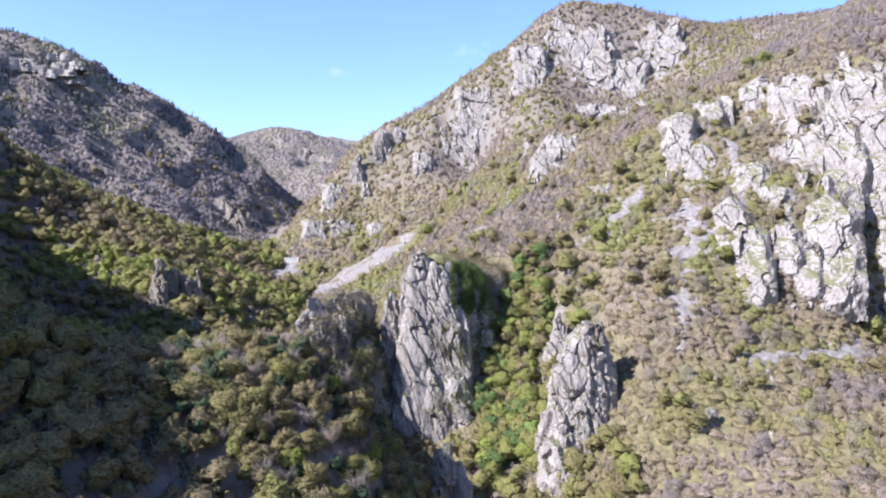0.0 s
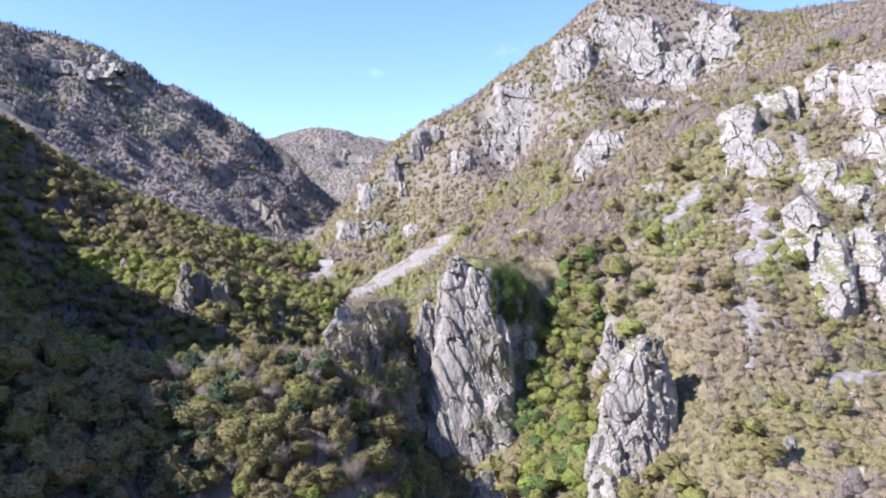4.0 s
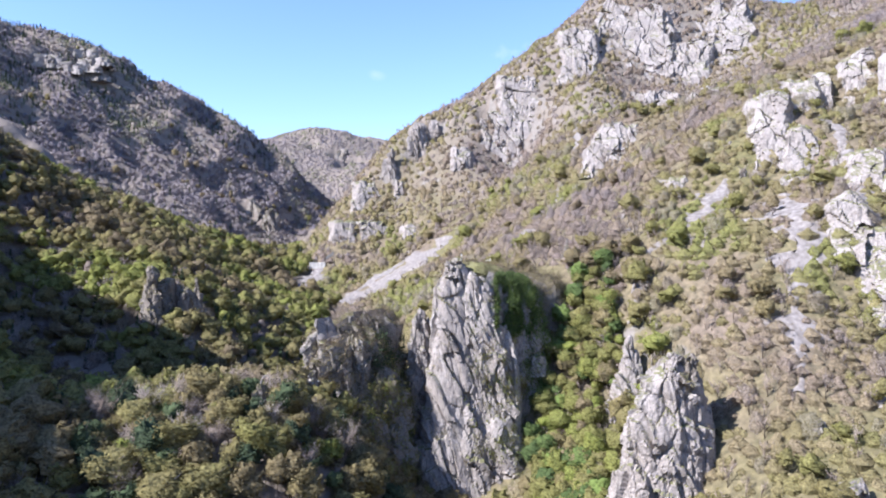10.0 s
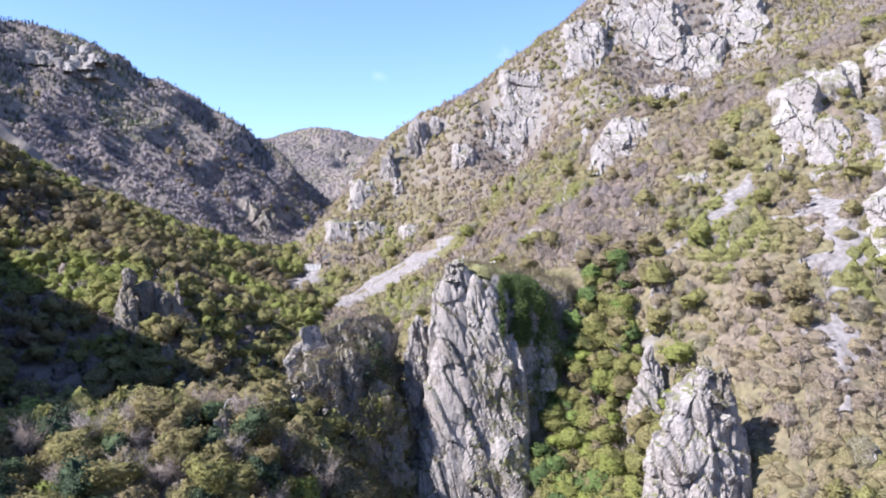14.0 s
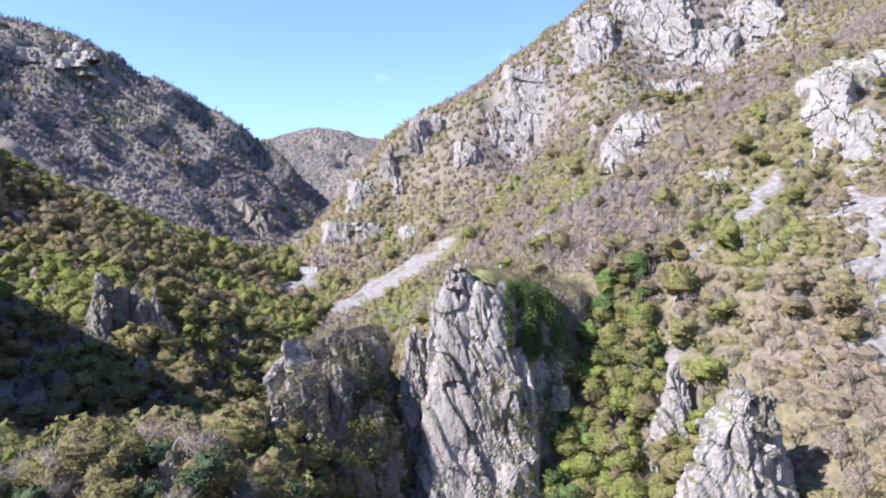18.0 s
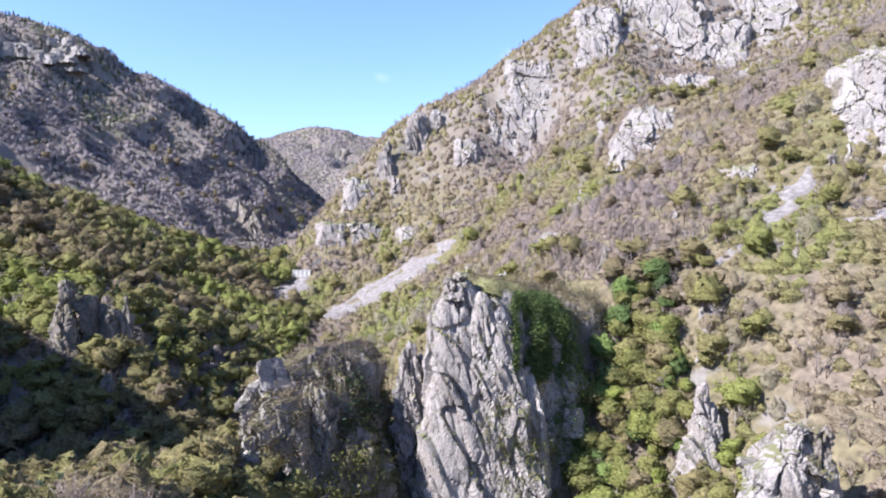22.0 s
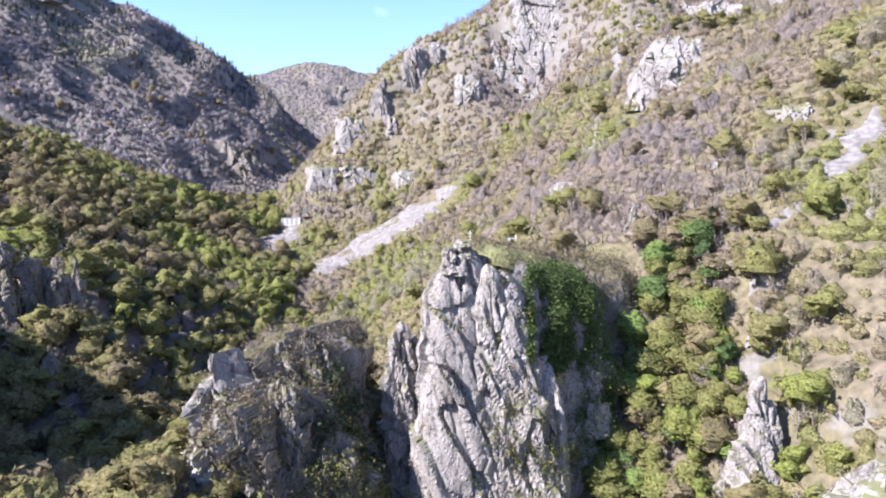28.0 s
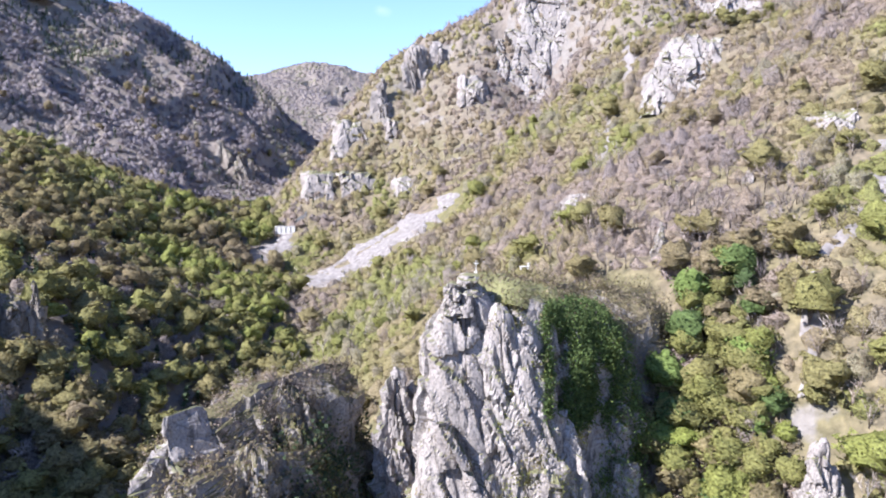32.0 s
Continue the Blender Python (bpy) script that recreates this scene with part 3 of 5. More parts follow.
def rock_face(name, label, foot, brink, width, seed, mat=None, grain=1.1, block=(6, 6, 13), depth=1.8):
    """A bare face in the slope: pillars and ledges between a foot and a brink, sinking into the hill at a ragged rim."""
    F, T = np.array(foot, float), np.array(brink, float)
    back = (T - F)[:2]
    run = np.linalg.norm(back)
    back /= run
    side = np.array([back[1], -back[0]])
    tall = T[2] - F[2]
    over = 0.16 * width + 4
    nu, nw = int((width + 2 * over) / grain), int((tall * 1.25 + 8) / grain)
    u, w = np.meshgrid(np.linspace(-width / 2 - over, width / 2 + over, nu), np.linspace(-0.15, 1.1, nw))
    u, w = u.ravel(), w.ravel()
    z = F[2] + tall * w
    zero = np.zeros_like(u)
    lean = u + 0.18 * (z - F[2]) + 2.5 * fbm(zero, zero + seed, z / 14, 2, seed)
    colw = block[0] * 1.7
    col = np.floor(lean / colw + 0.35 * fbm(lean / 9, zero, z / 30, 2, seed + 1))
    steps = max(1.0, round(tall / 34))
    phase = hashed(col, zero, zero + seed, seed + 2)
    k = w * steps + phase
    fr = k - np.floor(k)
    rise = np.clip((fr - 0.55) / 0.45, 0, 1)
    stair = (np.floor(k) + rise - phase) / steps
    into = run * (0.5 * w + 0.5 * stair) - 2.5
    p = np.stack([F[0] + side[0] * u + back[0] * into, F[1] + side[1] * u + back[1] * into, z], 1)
    b = np.array(block, float)
    q = p + np.stack([0.2 * z, zero, zero], 1)
    big, mid, small = facets(q, b * 2.6, seed, 0.3), facets(q, b * 1.1, seed + 20, 0.3), facets(q, b * 0.4, seed + 40, 0.15)
    push = depth * (1.3 * big + 0.5 * mid + 0.16 * small - 1.0 * np.clip(-0.6 - mid, 0, 1)) + 1.6 * (hashed(col, zero, zero + seed, seed + 5) - 0.5)
    rag = (0.07 * width + 3) * fbm(u / 13, z / 17, zero, 4, seed + 7) + 0.05 * width + 1
    crown = tall * 0.28 * hashed(col, zero, zero, seed + 8) * (0.35 + np.abs(2 * u / width))
    rim = np.minimum(np.minimum(width / 2 - np.abs(u) * (1 + 0.2 * w), (1.0 - w) * tall - crown), (w + 0.06) * tall) + rag
    sink = np.clip(2.5 - rim, 0, 14) * 1.1
    d = sink - push * np.clip(rim / 4 + 0.6, 0.1, 1)
    p[:, 0] += back[0] * d + side[0] * 0.15 * small * depth
    p[:, 1] += back[1] * d + side[1] * 0.15 * small * depth
    p[:, 2] += depth * 0.25 * facets(p, b * 0.8, seed + 60) - 0.45 * sink
    idx = np.arange(nu * nw).reshape(nw, nu)
    f = np.stack([idx[:-1, :-1], idx[:-1, 1:], idx[1:, 1:], idx[1:, :-1]], -1).reshape(-1, 4)
    deep = (sink > 11)[f].all(1)
    ob = new(name, mesh_of(name, p, f[~deep][:, ::-1] if side[0] * back[1] - side[1] * back[0] < 0 else f[~deep], mat or LIMESTONE))
    return tagged(ob, label, "cliff")


def crag(name, label, lobes, foot, mat=LIMESTONE, seed=1, **kw):
    ob = new(name, crag_mesh(name, lobes, foot, mat, seed, **kw))
    return tagged(ob, label, "rock crag")


def crag_of(name, label, parts, base):
    """A crag of named parts: (part name, lobes, foot, material, seed, options) under one root at its base."""
    root = tagged(new(name), label, "rock crag")
    root.location = base
    made = []
    for pname, lobes, foot, mat, seed, kw in parts:
        ob = new(pname, crag_mesh(pname, lobes, foot, mat, seed, **kw))
        ob.parent = root
        ob.matrix_parent_inverse = Matrix.Translation(-Vector(base))
        made.append(ob)
    return made


def cliff(name, label, x, y, top, width, height, turn, seed, n=5, mat=LIMESTONE, thick=0.35, jag=0.35, **kw):
    """A broken cliff set into the slope: buttresses of uneven height side by side, turned by degrees about the vertical."""
    rng = random.Random(seed)
    lobes = []
    for k in range(n):
        f = (k + 0.5) / n - 0.5
        r = width / n * rng.uniform(0.75, 1.25)
        sx, sy = f * width, rng.uniform(-0.3, 0.3) * width * thick
        c, s = math.cos(radians(turn)), math.sin(radians(turn))
        lobes.append((x + sx * c - sy * s, y + sx * s + sy * c, r * 1.5, r * rng.uniform(0.6, 1.0), top - height * jag * rng.random() * (0.5 + abs(f) * 1.8)))
    return crag(name, label, lobes, top - height, mat, seed, around=kw.pop("around", 130), up=kw.pop("up", 46), **kw)


B5, B3 = (7, 7, 14), (4, 4, 9)
tower, pillar, *ribs = crag_of("rock_tower", "tall pale limestone tower with fractured ribs and a grassy top", [
    ("main_wall", [(-1, 12, 20, 8, 96), (6, 12, 22, 10, 97), (14, 13, 22, 11, 96), (22, 17, 21, 11, 93.5), (30, 21, 19, 10, 90.5), (37, 22, 15, 7, 86)], -20, LIMESTONE, 3, dict(around=300, up=150, block=B5, depth=1.1, lean=(2, 4), shear=0.4)),
    ("pillar", [(-4, 4, 22, 5.5, 95.5), (0, 6, 22, 7.0, 99.5)], -22, LIMESTONE, 5, dict(around=240, up=160, block=(8, 8, 18), depth=0.95, lean=(3, 3), shear=0.45)),
    ("rib", [(11.5, 3, 12, 6.2, 94.5)], -18, LIMESTONE, 6, dict(around=100, up=110, block=(5, 5, 12), depth=1.05, lean=(-1, 3), shear=0.45)),
    ("rib", [(18, 2, 12, 5.6, 89)], -18, LIMESTONE, 7, dict(around=100, up=110, block=(5, 5, 12), depth=1.05, lean=(-2, 4), shear=0.45)),
    ("rib", [(24, 1, 12, 4.6, 78)], -18, LIMESTONE, 9, dict(around=90, up=100, block=(5, 5, 12), depth=1.05, lean=(-2, 4), shear=0.45)),
    ("rib", [(29, 2, 11, 4.2, 66)], -18, LIMESTONE, 10, dict(around=80, up=90, block=B3, depth=0.8, lean=(-2, 4), shear=0.45)),
    ("rib", [(31, 5, 8, 2.2, 52)], -14, LIMESTONE, 11, dict(around=70, up=80, block=B3, depth=1.0, lean=(-2, 4))),
    ("cap_block", [(-1, 5, 3.4, 2.4, 99.8)], 92, LIMESTONE, 13, dict(around=44, up=20, block=(3, 3, 1.6), depth=0.4)),
    ("cap_block", [(2.6, 4.2, 2.0, 1.6, 97.4)], 91.5, LIMESTONE, 14, dict(around=36, up=14, block=(3, 3, 4), depth=0.4)),
    ("cap_block", [(3, 8, 3.8, 2.6, 101.2)], 96, LIMESTONE, 15, dict(around=44, up=16, block=(3.4, 3.4, 1.0), depth=0.4)),
], (8, 10, -20))
crag_of("rock_crag", "pale broken shoulder rock against the foot of the tower", [
    ("spire", [(-16, 18, 10, 3.6, 75)], 0, LIMESTONE, 8, dict(around=80, up=80, block=(3, 3, 7), depth=1.0)),
    ("buttress", [(-12, 22, 10, 3.6, 70)], 0, LIMESTONE, 16, dict(around=80, up=70, block=(3, 3, 7), depth=1.0))], (-15, 19, 0))
fin = crag("rock_fin", "thin pale limestone fin standing clear beside the ivy", [(38, 19, 7, 1.6, 89), (41, 18, 7, 1.4, 85)], 42, LIMESTONE, 12,
           around=80, up=60, block=(3, 3, 5), depth=0.7, lean=(-3, 2), shear=0.8)
# front shade and lit left edge are put in as two rock colours
left_crag, _, left_low, left_shelf = crag_of("rock_crag", "weathered crag with brush on top, shade and a sunlit edge in its rock colours", [
    ("main_wall", [(-56, -8, 28, 10, 72), (-47, 4, 26, 12, 74.5), (-37, 20, 20, 8, 74.5), (-32, 30, 14, 5, 73.5)], -10, DARK_ROCK, 17, dict(around=220, up=110, block=(5, 5, 6), depth=1.7)),
    ("buttress", [(-57, -12, 15, 4.5, 73.5), (-61, -17, 15, 4.5, 69), (-64, -22, 15, 4.5, 60), (-61, -27, 14, 4, 50)], 0, LIMESTONE, 19, dict(around=110, up=80, block=(4, 4, 5), depth=1.5)),
    ("buttress", [(-53, -20, 18, 7, 63), (-45, -13, 17, 7, 65), (-37, -4, 15, 6, 61)], 0, DARK_ROCK, 20, dict(around=160, up=80, block=(4, 4, 6), depth=1.4)),
    ("shelf", [(-31, -9, 12, 5, 50), (-25, -6, 11, 4.5, 41), (-38, -16, 12, 5, 44)], -12, DARK_ROCK, 22, dict(around=120, up=70, block=(4, 4, 6), depth=1.2))], (-54, -4, -10))
right_crag, *_ = crag_of("rock_crag", "pale limestone crag with slanting ribs above the gully", [
    ("main_wall", [(80, -58, 31, 6, 57), (88, -56, 27, 7, 63), (96, -52, 22, 5, 63)], -48, LIMESTONE, 29, dict(around=220, up=140, block=B5, depth=1.5)),
    ("rib", [(84, -66, 16, 3, 60)], -48, LIMESTONE, 30, dict(around=80, up=100, block=B3, depth=1.0, lean=(3, 5))),
    ("rib", [(96, -68, 15, 2.5, 44)], -48, LIMESTONE, 31, dict(around=80, up=90, block=B3, depth=1.0, lean=(-4, 6))),
    ("rib", [(72, -66, 16, 3, 40)], -48, LIMESTONE, 32, dict(around=80, up=90, block=B3, depth=1.0, lean=(4, 4))),
    ("rib", [(104, -60, 13, 2.5, 40)], -40, LIMESTONE, 33, dict(around=70, up=80, block=B3, depth=1.0, lean=(-5, 4))),
    ("cap_block", [(94.5, -60, 4.4, 3.2, 66)], 54, DARK_ROCK, 34, dict(around=44, up=22, block=(2.5, 2.5, 4), depth=0.8)),
    ("cap_block", [(88, -60, 3.4, 2.6, 66.5)], 56, LIMESTONE, 35, dict(around=40, up=20, block=(2.5, 2.5, 3), depth=0.6))], (88, -58, -48))
crag_of("rock_pinnacle", "slender pale limestone pinnacle with a pointed top", [
    ("spire", [(85, 0, 15, 3.0, 64.5)], 16, LIMESTONE, 41, dict(around=90, up=80, block=(4, 4, 9), depth=0.8)),
    ("buttress", [(88, 3, 12, 3.5, 55)], 16, LIMESTONE, 42, dict(around=80, up=70, block=(4, 4, 9), depth=0.9))], (86, 1, 16))
crag("rock_outcrop", "low pale rock rib at the foot of the tower", [(14, -95, 13, 4, 14), (22, -92, 12, 4, 4)], -48, LIMESTONE, 43, around=100, up=70, block=(3, 3, 8), depth=1.1)
crag("rock_pinnacle", "pale rock pinnacle on the scrubby slope", [(135, -103, 8, 3, 32), (139, -101, 7, 3, 24)], -8, LIMESTONE, 44, around=80, up=60, block=(3, 3, 8), depth=0.9)
crag("rock_pinnacle", "small pale rock pinnacle above the scrub", [(169, -80, 6, 2, 34)], 8, LIMESTONE, 45, around=70, up=50, block=(3, 3, 8), depth=0.8)
crag("rock_pinnacle", "small pale rock pinnacle above the scrub", [(187, -76, 7, 2.5, 27)], 5, LIMESTONE, 46, around=70, up=50, block=(3, 3, 8), depth=0.8)
crag_of("rock_outcrop", "dark rock outcrop with a pale edge among leafing trees", [
    ("pillar", [(-181, 76, 8, 3.6, 94), (-178, 73, 8, 3.2, 84)], 40, DARK_ROCK, 47, dict(around=80, up=70, block=(4, 4, 7), depth=0.9)),
    ("wall", [(-173, 82, 8, 4.5, 87), (-166, 86, 8, 4.5, 83)], 40, DARK_ROCK, 57, dict(around=90, up=60, block=(4, 4, 8), depth=1.2)),
    ("pillar", [(-158, 88, 6, 2.6, 87)], 40, DARK_ROCK, 58, dict(around=60, up=60, block=(4, 4, 8), depth=0.9))], (-170, 82, 40))
crag("rock_outcrop", "small dark rock outcrop among the trees", [(-148, 52, 5, 2.4, 56)], 28, DARK_ROCK, 48, around=60, up=40, block=(2, 2, 5), depth=0.7)
crag("rock_outcrop", "dark rock knob beneath the bent dead trunk", [(-53, -133, 4, 1.8, 68), (-51, -130, 3.5, 1.5, 66)], 50, DARK_ROCK, 49, around=60, up=30, block=(2, 2, 3), depth=0.6)
crag("rock_outcrop", "small dark split rock on the scrub slope", [(65, 70, 3, 1.3, 110)], 94, DARK_ROCK, 50, around=50, up=24, block=(2, 2, 4), depth=0.5)

PALE = "pale limestone cliff broken into ribs on the hillside"
for nr, (place, rows) in enumerate(FACES.items()):
    for q, (fx, fy, fz, tx, ty, tz, w) in enumerate(rows):
        distant = fy > 400
        rock_face("cliff", PALE, (fx, fy, fz), (tx, ty, tz), w, 600 + 20 * nr + q, grain=1.2 if distant else 0.85, block=(8, 8, 17) if distant else (6, 6, 14), depth=1.7 if distant else 1.2)
for x, y, top, w, h, turn, seed, n in RIDGE_CRAGS:
    cliff("cliff", "ragged grey crag on the crest above the gorge", x, y, top, w, h, turn, seed, n, depth=1.3, block=(4, 4, 16), around=110, up=46, jag=0.6)
GREY = "grey cliff with pale streaks above the bottom of the gorge"
for x, y, top, w, h, turn, seed, n in GREY_CLIFFS:
    cliff("cliff", GREY, x, y, top, w, h, turn, seed, n, depth=1.6, mat=DARK_ROCK, block=(6, 6, 16))
for x, y, top, w, h, turn, seed, n in LEDGES:
    cliff("cliff", "pale rock ledge on the wooded mountain top", x, y, top, w, h, 8, seed, 5, depth=1.4, block=(8, 8, 5), around=90, up=26)
for x, y, top, w, h, turn, seed, n in FAR_CLIFFS:
    cliff("cliff", "distant grey cliff band on the far peak", x, y, top, w, h, 0, seed, 4, mat=DARK_ROCK, depth=4, block=(14, 14, 40), around=70, up=26)

# loose outcrops on the open slopes
orng = random.Random(77)
for k in range(90):
    upper = k % 3 == 0
    x, y = (orng.uniform(-60, 420), orng.uniform(420, 620)) if upper else (orng.uniform(70, 300), orng.uniform(-120, 410))
    if not upper and orng.random() < 0.3:
        x, y = orng.uniform(-120, 60), orng.uniform(330, 520)
    z = float(land(x, y)[0])
    r = orng.uniform(1.2, 3.2) * (1.4 if upper else 1.0)
    tall = r * orng.uniform(1.2, 2.6)
    crag("rock_outcrop", "small pale rock outcrop among the scrub", [(x, y, r, r * 0.5, z + tall * 0.6), (x + orng.uniform(-1, 1) * r, y + r * 0.4, r * 0.9, r * 0.35, z + tall * 0.45 * orng.random() + 0.8)],
         z - tall * 0.7, LIMESTONE, 300 + k, around=24, up=11, block=(2, 2, 3.5), depth=0.25 * r)

# ---------- scree, road, meadow ----------
STRIPS = []


def nearest_ground(x, y):
    """Ground height read off the sheet."""
    i = np.clip(np.searchsorted(GX, x) - 1, 0, nx - 2)
    j = np.clip(np.searchsorted(GY, y) - 1, 0, ny - 2)
    u, v = (x - GX[i]) / (GX[i + 1] - GX[i]), (y - GY[j]) / (GY[j + 1] - GY[j])
    g = gz.reshape(ny, nx)
    return (g[j, i] * (1 - u) + g[j, i + 1] * u) * (1 - v) + (g[j + 1, i] * (1 - u) + g[j + 1, i + 1] * u) * v


def strip(name, label, line, mat, seed, kind="structure", lift=0.8, ragged=0.5, across=18, step=2.2, clear=1.2):
    """A band laid on the ground along (x, y, half width), sinking into it at ragged edges."""
    pts = np.array(along(line, step))
    d = np.gradient(pts[:, :2], axis=0)
    d /= np.linalg.norm(d, axis=1)[:, None] + 1e-9
    n = np.stack([-d[:, 1], d[:, 0]], 1)
    w = pts[:, 2] * (1 + ragged * fbm(pts[:, 0] / 14, pts[:, 1] / 14, np.full(len(pts), float(seed)), 3, seed))
    s = np.linspace(-1, 1, across + 1)
    reach = w[:, None] * s[None, :]
    for side in (0, 1):         # the two edges wander on their own
        wander = 1 + 1.5 * ragged * fbm(pts[:, 0] / 7, pts[:, 1] / 7, np.full(len(pts), seed + 9.5 * side), 4, seed + 3)
        reach = np.where((s[None, :] > 0) == bool(side), reach * wander[:, None], reach)
    P = pts[:, None, :2] + n[:, None, :] * reach[..., None]
    x, y = P[..., 0].ravel(), P[..., 1].ravel()
    edge = np.tile(1 - np.abs(s) ** 3, len(pts))
    z = nearest_ground(x, y) + lift * (edge * 2.4 - 1.4) + (0.7 * fbm(x / 4.5, y / 4.5, x * 0, 3, seed) + 0.1 if ragged else 0)
    for a, b, c in zip(pts[:, 0], pts[:, 1], np.abs(w)):
        STRIPS.append((a, b, c * clear))
    idx = np.arange(len(x)).reshape(len(pts), across + 1)
    f = np.stack([idx[:-1, :-1], idx[:-1, 1:], idx[1:, 1:], idx[1:, :-1]], -1).reshape(-1, 4)
    ob = new(name, mesh_of(name, np.stack([x, y, z], 1), f, mat, True))
    return tagged(ob, label, name.replace("_", " "), kind=kind)


TALUS = "bare pale grey scree running down the slope"
strip("scree", TALUS, [(-10, 380, 9), (-24, 370, 20), (-46, 360, 26), (-72, 352, 28), (-96, 338, 22), (-114, 318, 10)], SCREE, 1, clear=1.7, ragged=0.65, lift=1.6)
strip("scree", TALUS, [(-58, 392, 4), (-80, 378, 9), (-102, 360, 12), (-118, 338, 9), (-126, 318, 4)], SCREE, 2, clear=1.6, ragged=0.7)
strip("scree", TALUS, [(-154, 424, 6), (-158, 404, 11), (-164, 380, 12), (-166, 355, 7)], SCREE, 3, clear=1.6, ragged=0.7)
strip("scree", TALUS, [(164, 96, 4), (154, 87, 9), (142, 72, 6), (126, 58, 3), (106, 46, 3), (97, 33, 3.5), (90, 20, 2)], SCREE, 4, ragged=0.8)
strip("scree", TALUS, [(192, 74, 5), (184, 56, 10), (178, 36, 15), (168, 10, 17), (156, -14, 11), (148, -34, 6), (140, -55, 4)], SCREE, 5, ragged=0.95, clear=0.8)
strip("scree", TALUS, [(256, -34, 5), (230, -44, 8), (202, -50, 7), (182, -58, 5), (168, -68, 3)], SCREE, 6, ragged=0.9)
strip("scree", TALUS, [(222, 118, 3), (232, 96, 5), (224, 66, 6), (214, 40, 6), (204, 20, 5)], SCREE, 7)
strip("scree", TALUS, [(100, 330, 4), (92, 300, 4), (80, 260, 3)], SCREE, 8)
strip("scree", TALUS, [(130, 420, 5), (120, 380, 6), (112, 345, 3)], SCREE, 9)
ASPHALT = plain_material("asphalt", [(0.3, (0.045, 0.045, 0.045)), (0.7, (0.09, 0.088, 0.085))], 1.5, bump_by=0.02)
CONCRETE = plain_material("pale_concrete", [(0.3, (0.5, 0.47, 0.42)), (0.7, (0.68, 0.65, 0.6))], 0.8, bump_by=0.05)
strip("road", "narrow asphalt mountain road cut across the slope", [(-196, 452, 3.2), (-176, 438, 3.2), (-156, 432, 3.2), (-140, 436, 3.2)], ASPHALT, 20, lift=1.2, ragged=0, across=6)


def box(cx, cy, cz, sx, sy, sz, bevel=0.0):
    bm = bmesh.new()
    bmesh.ops.create_cube(bm, size=1, matrix=Matrix.Translation((cx, cy, cz)) @ Matrix.Diagonal((sx, sy, sz, 1)))
    if bevel:
        bmesh.ops.bevel(bm, geom=bm.edges[:], offset=bevel, segments=1, affect="EDGES")
    return bm


def from_bm(name, bm, mat):
    me = bpy.data.meshes.new(name)
    bm.to_mesh(me)
    bm.free()
    me.materials.append(mat)
    return me


def at_ground(x, y):
    return float(nearest_ground(np.array([float(x)]), np.array([float(y)]))[0])


wall_z = at_ground(-156, 428)
road_wall = tagged(new("retaining_wall"), "pale concrete road retaining wall with piers", "retaining wall")
road_wall.matrix_world = pose(-156, 424.5, wall_z + 1.6, 0, 0, 4)
part("wall", from_bm("wall", box(0, 0, -0.4, 17, 0.6, 6.6, 0.05), CONCRETE), road_wall)
part("parapet", from_bm("parapet", box(0, -0.1, 3.1, 17.4, 0.9, 0.4, 0.04), CONCRETE), road_wall)
pier_me = from_bm("pier", box(0, 0, 0, 0.7, 0.7, 4.4, 0.05), CONCRETE)
for k in range(5):
    part("pier", pier_me, road_wall).location = (-8 + 4 * k, -0.45, 0.5)

# meadow on the flat of the tower
s_ = np.linspace(0, 1, 26)
th_ = np.linspace(0, 2 * np.pi, 60, endpoint=False)
mv, mf = [], []
for a in s_:
    for t_ in th_:
        rr = a * (1 + 0.12 * math.sin(3 * t_ + 1) + 0.07 * math.sin(7 * t_))
        mv.append((15 + 18 * rr * math.cos(t_), 25 + 14.5 * rr * math.sin(t_), 0))
mv = np.array(mv)
mv[:, 2] = 100.3 - 0.1 * (mv[:, 0] - 4) - 0.1 * np.clip(mv[:, 0] - 12, 0, 30) * (mv[:, 1] < 34) - 0.05 * (mv[:, 1] - 22) - 0.6 - 6.0 * np.repeat(s_, 60) ** 4 + 0.5 * fbm(mv[:, 0] / 6, mv[:, 1] / 6, mv[:, 0] * 0, 3, 5)
for r in range(25):
    for q in range(60):
        mf.append((r * 60 + q, r * 60 + (q + 1) % 60, (r + 1) * 60 + (q + 1) % 60, (r + 1) * 60 + q))
meadow = tagged(new("meadow", mesh_of("meadow", mv, mf, GRASS, True)), "small grassy meadow on top of the rock tower", "meadow", kind="structure")
saddle = crag("rock_spur", "grassy rock spur joining the tower to the slope behind", [(18, 30, 26, 17, 95.5), (34, 40, 24, 16, 92), (48, 50, 26, 14, 92)], 20, SOIL, 55,
              around=120, up=50, block=(5, 5, 8), depth=1.0)

PAINT = plain_material("white_painted_metal", [(0.3, (0.7, 0.69, 0.66)), (0.7, (0.82, 0.81, 0.79))], 3.0, rough=0.5, bump_by=0.005)
cross = tagged(new("cross"), "slim white metal cross on a stone footing in the meadow", "cross")
cross.matrix_world = pose(4.8, 22, 99.9, 0, 0, 8)
part("post", from_bm("post", box(0, 0, 1.5, 0.16, 0.16, 3.2, 0.02), PAINT), cross)
part("crossbar", from_bm("crossbar", box(0, -0.02, 2.3, 1.5, 0.14, 0.14, 0.02), PAINT), cross)
part("footing", from_bm("footing", box(0, 0, -0.1, 0.8, 0.8, 0.5, 0.08), CONCRETE), cross, "rough concrete footing")
bench = tagged(new("stone_bench"), "pale stone slab bench at the edge of the meadow", "bench")
bench.matrix_world = pose(19, 43, 98.2, 0, 0, 12)
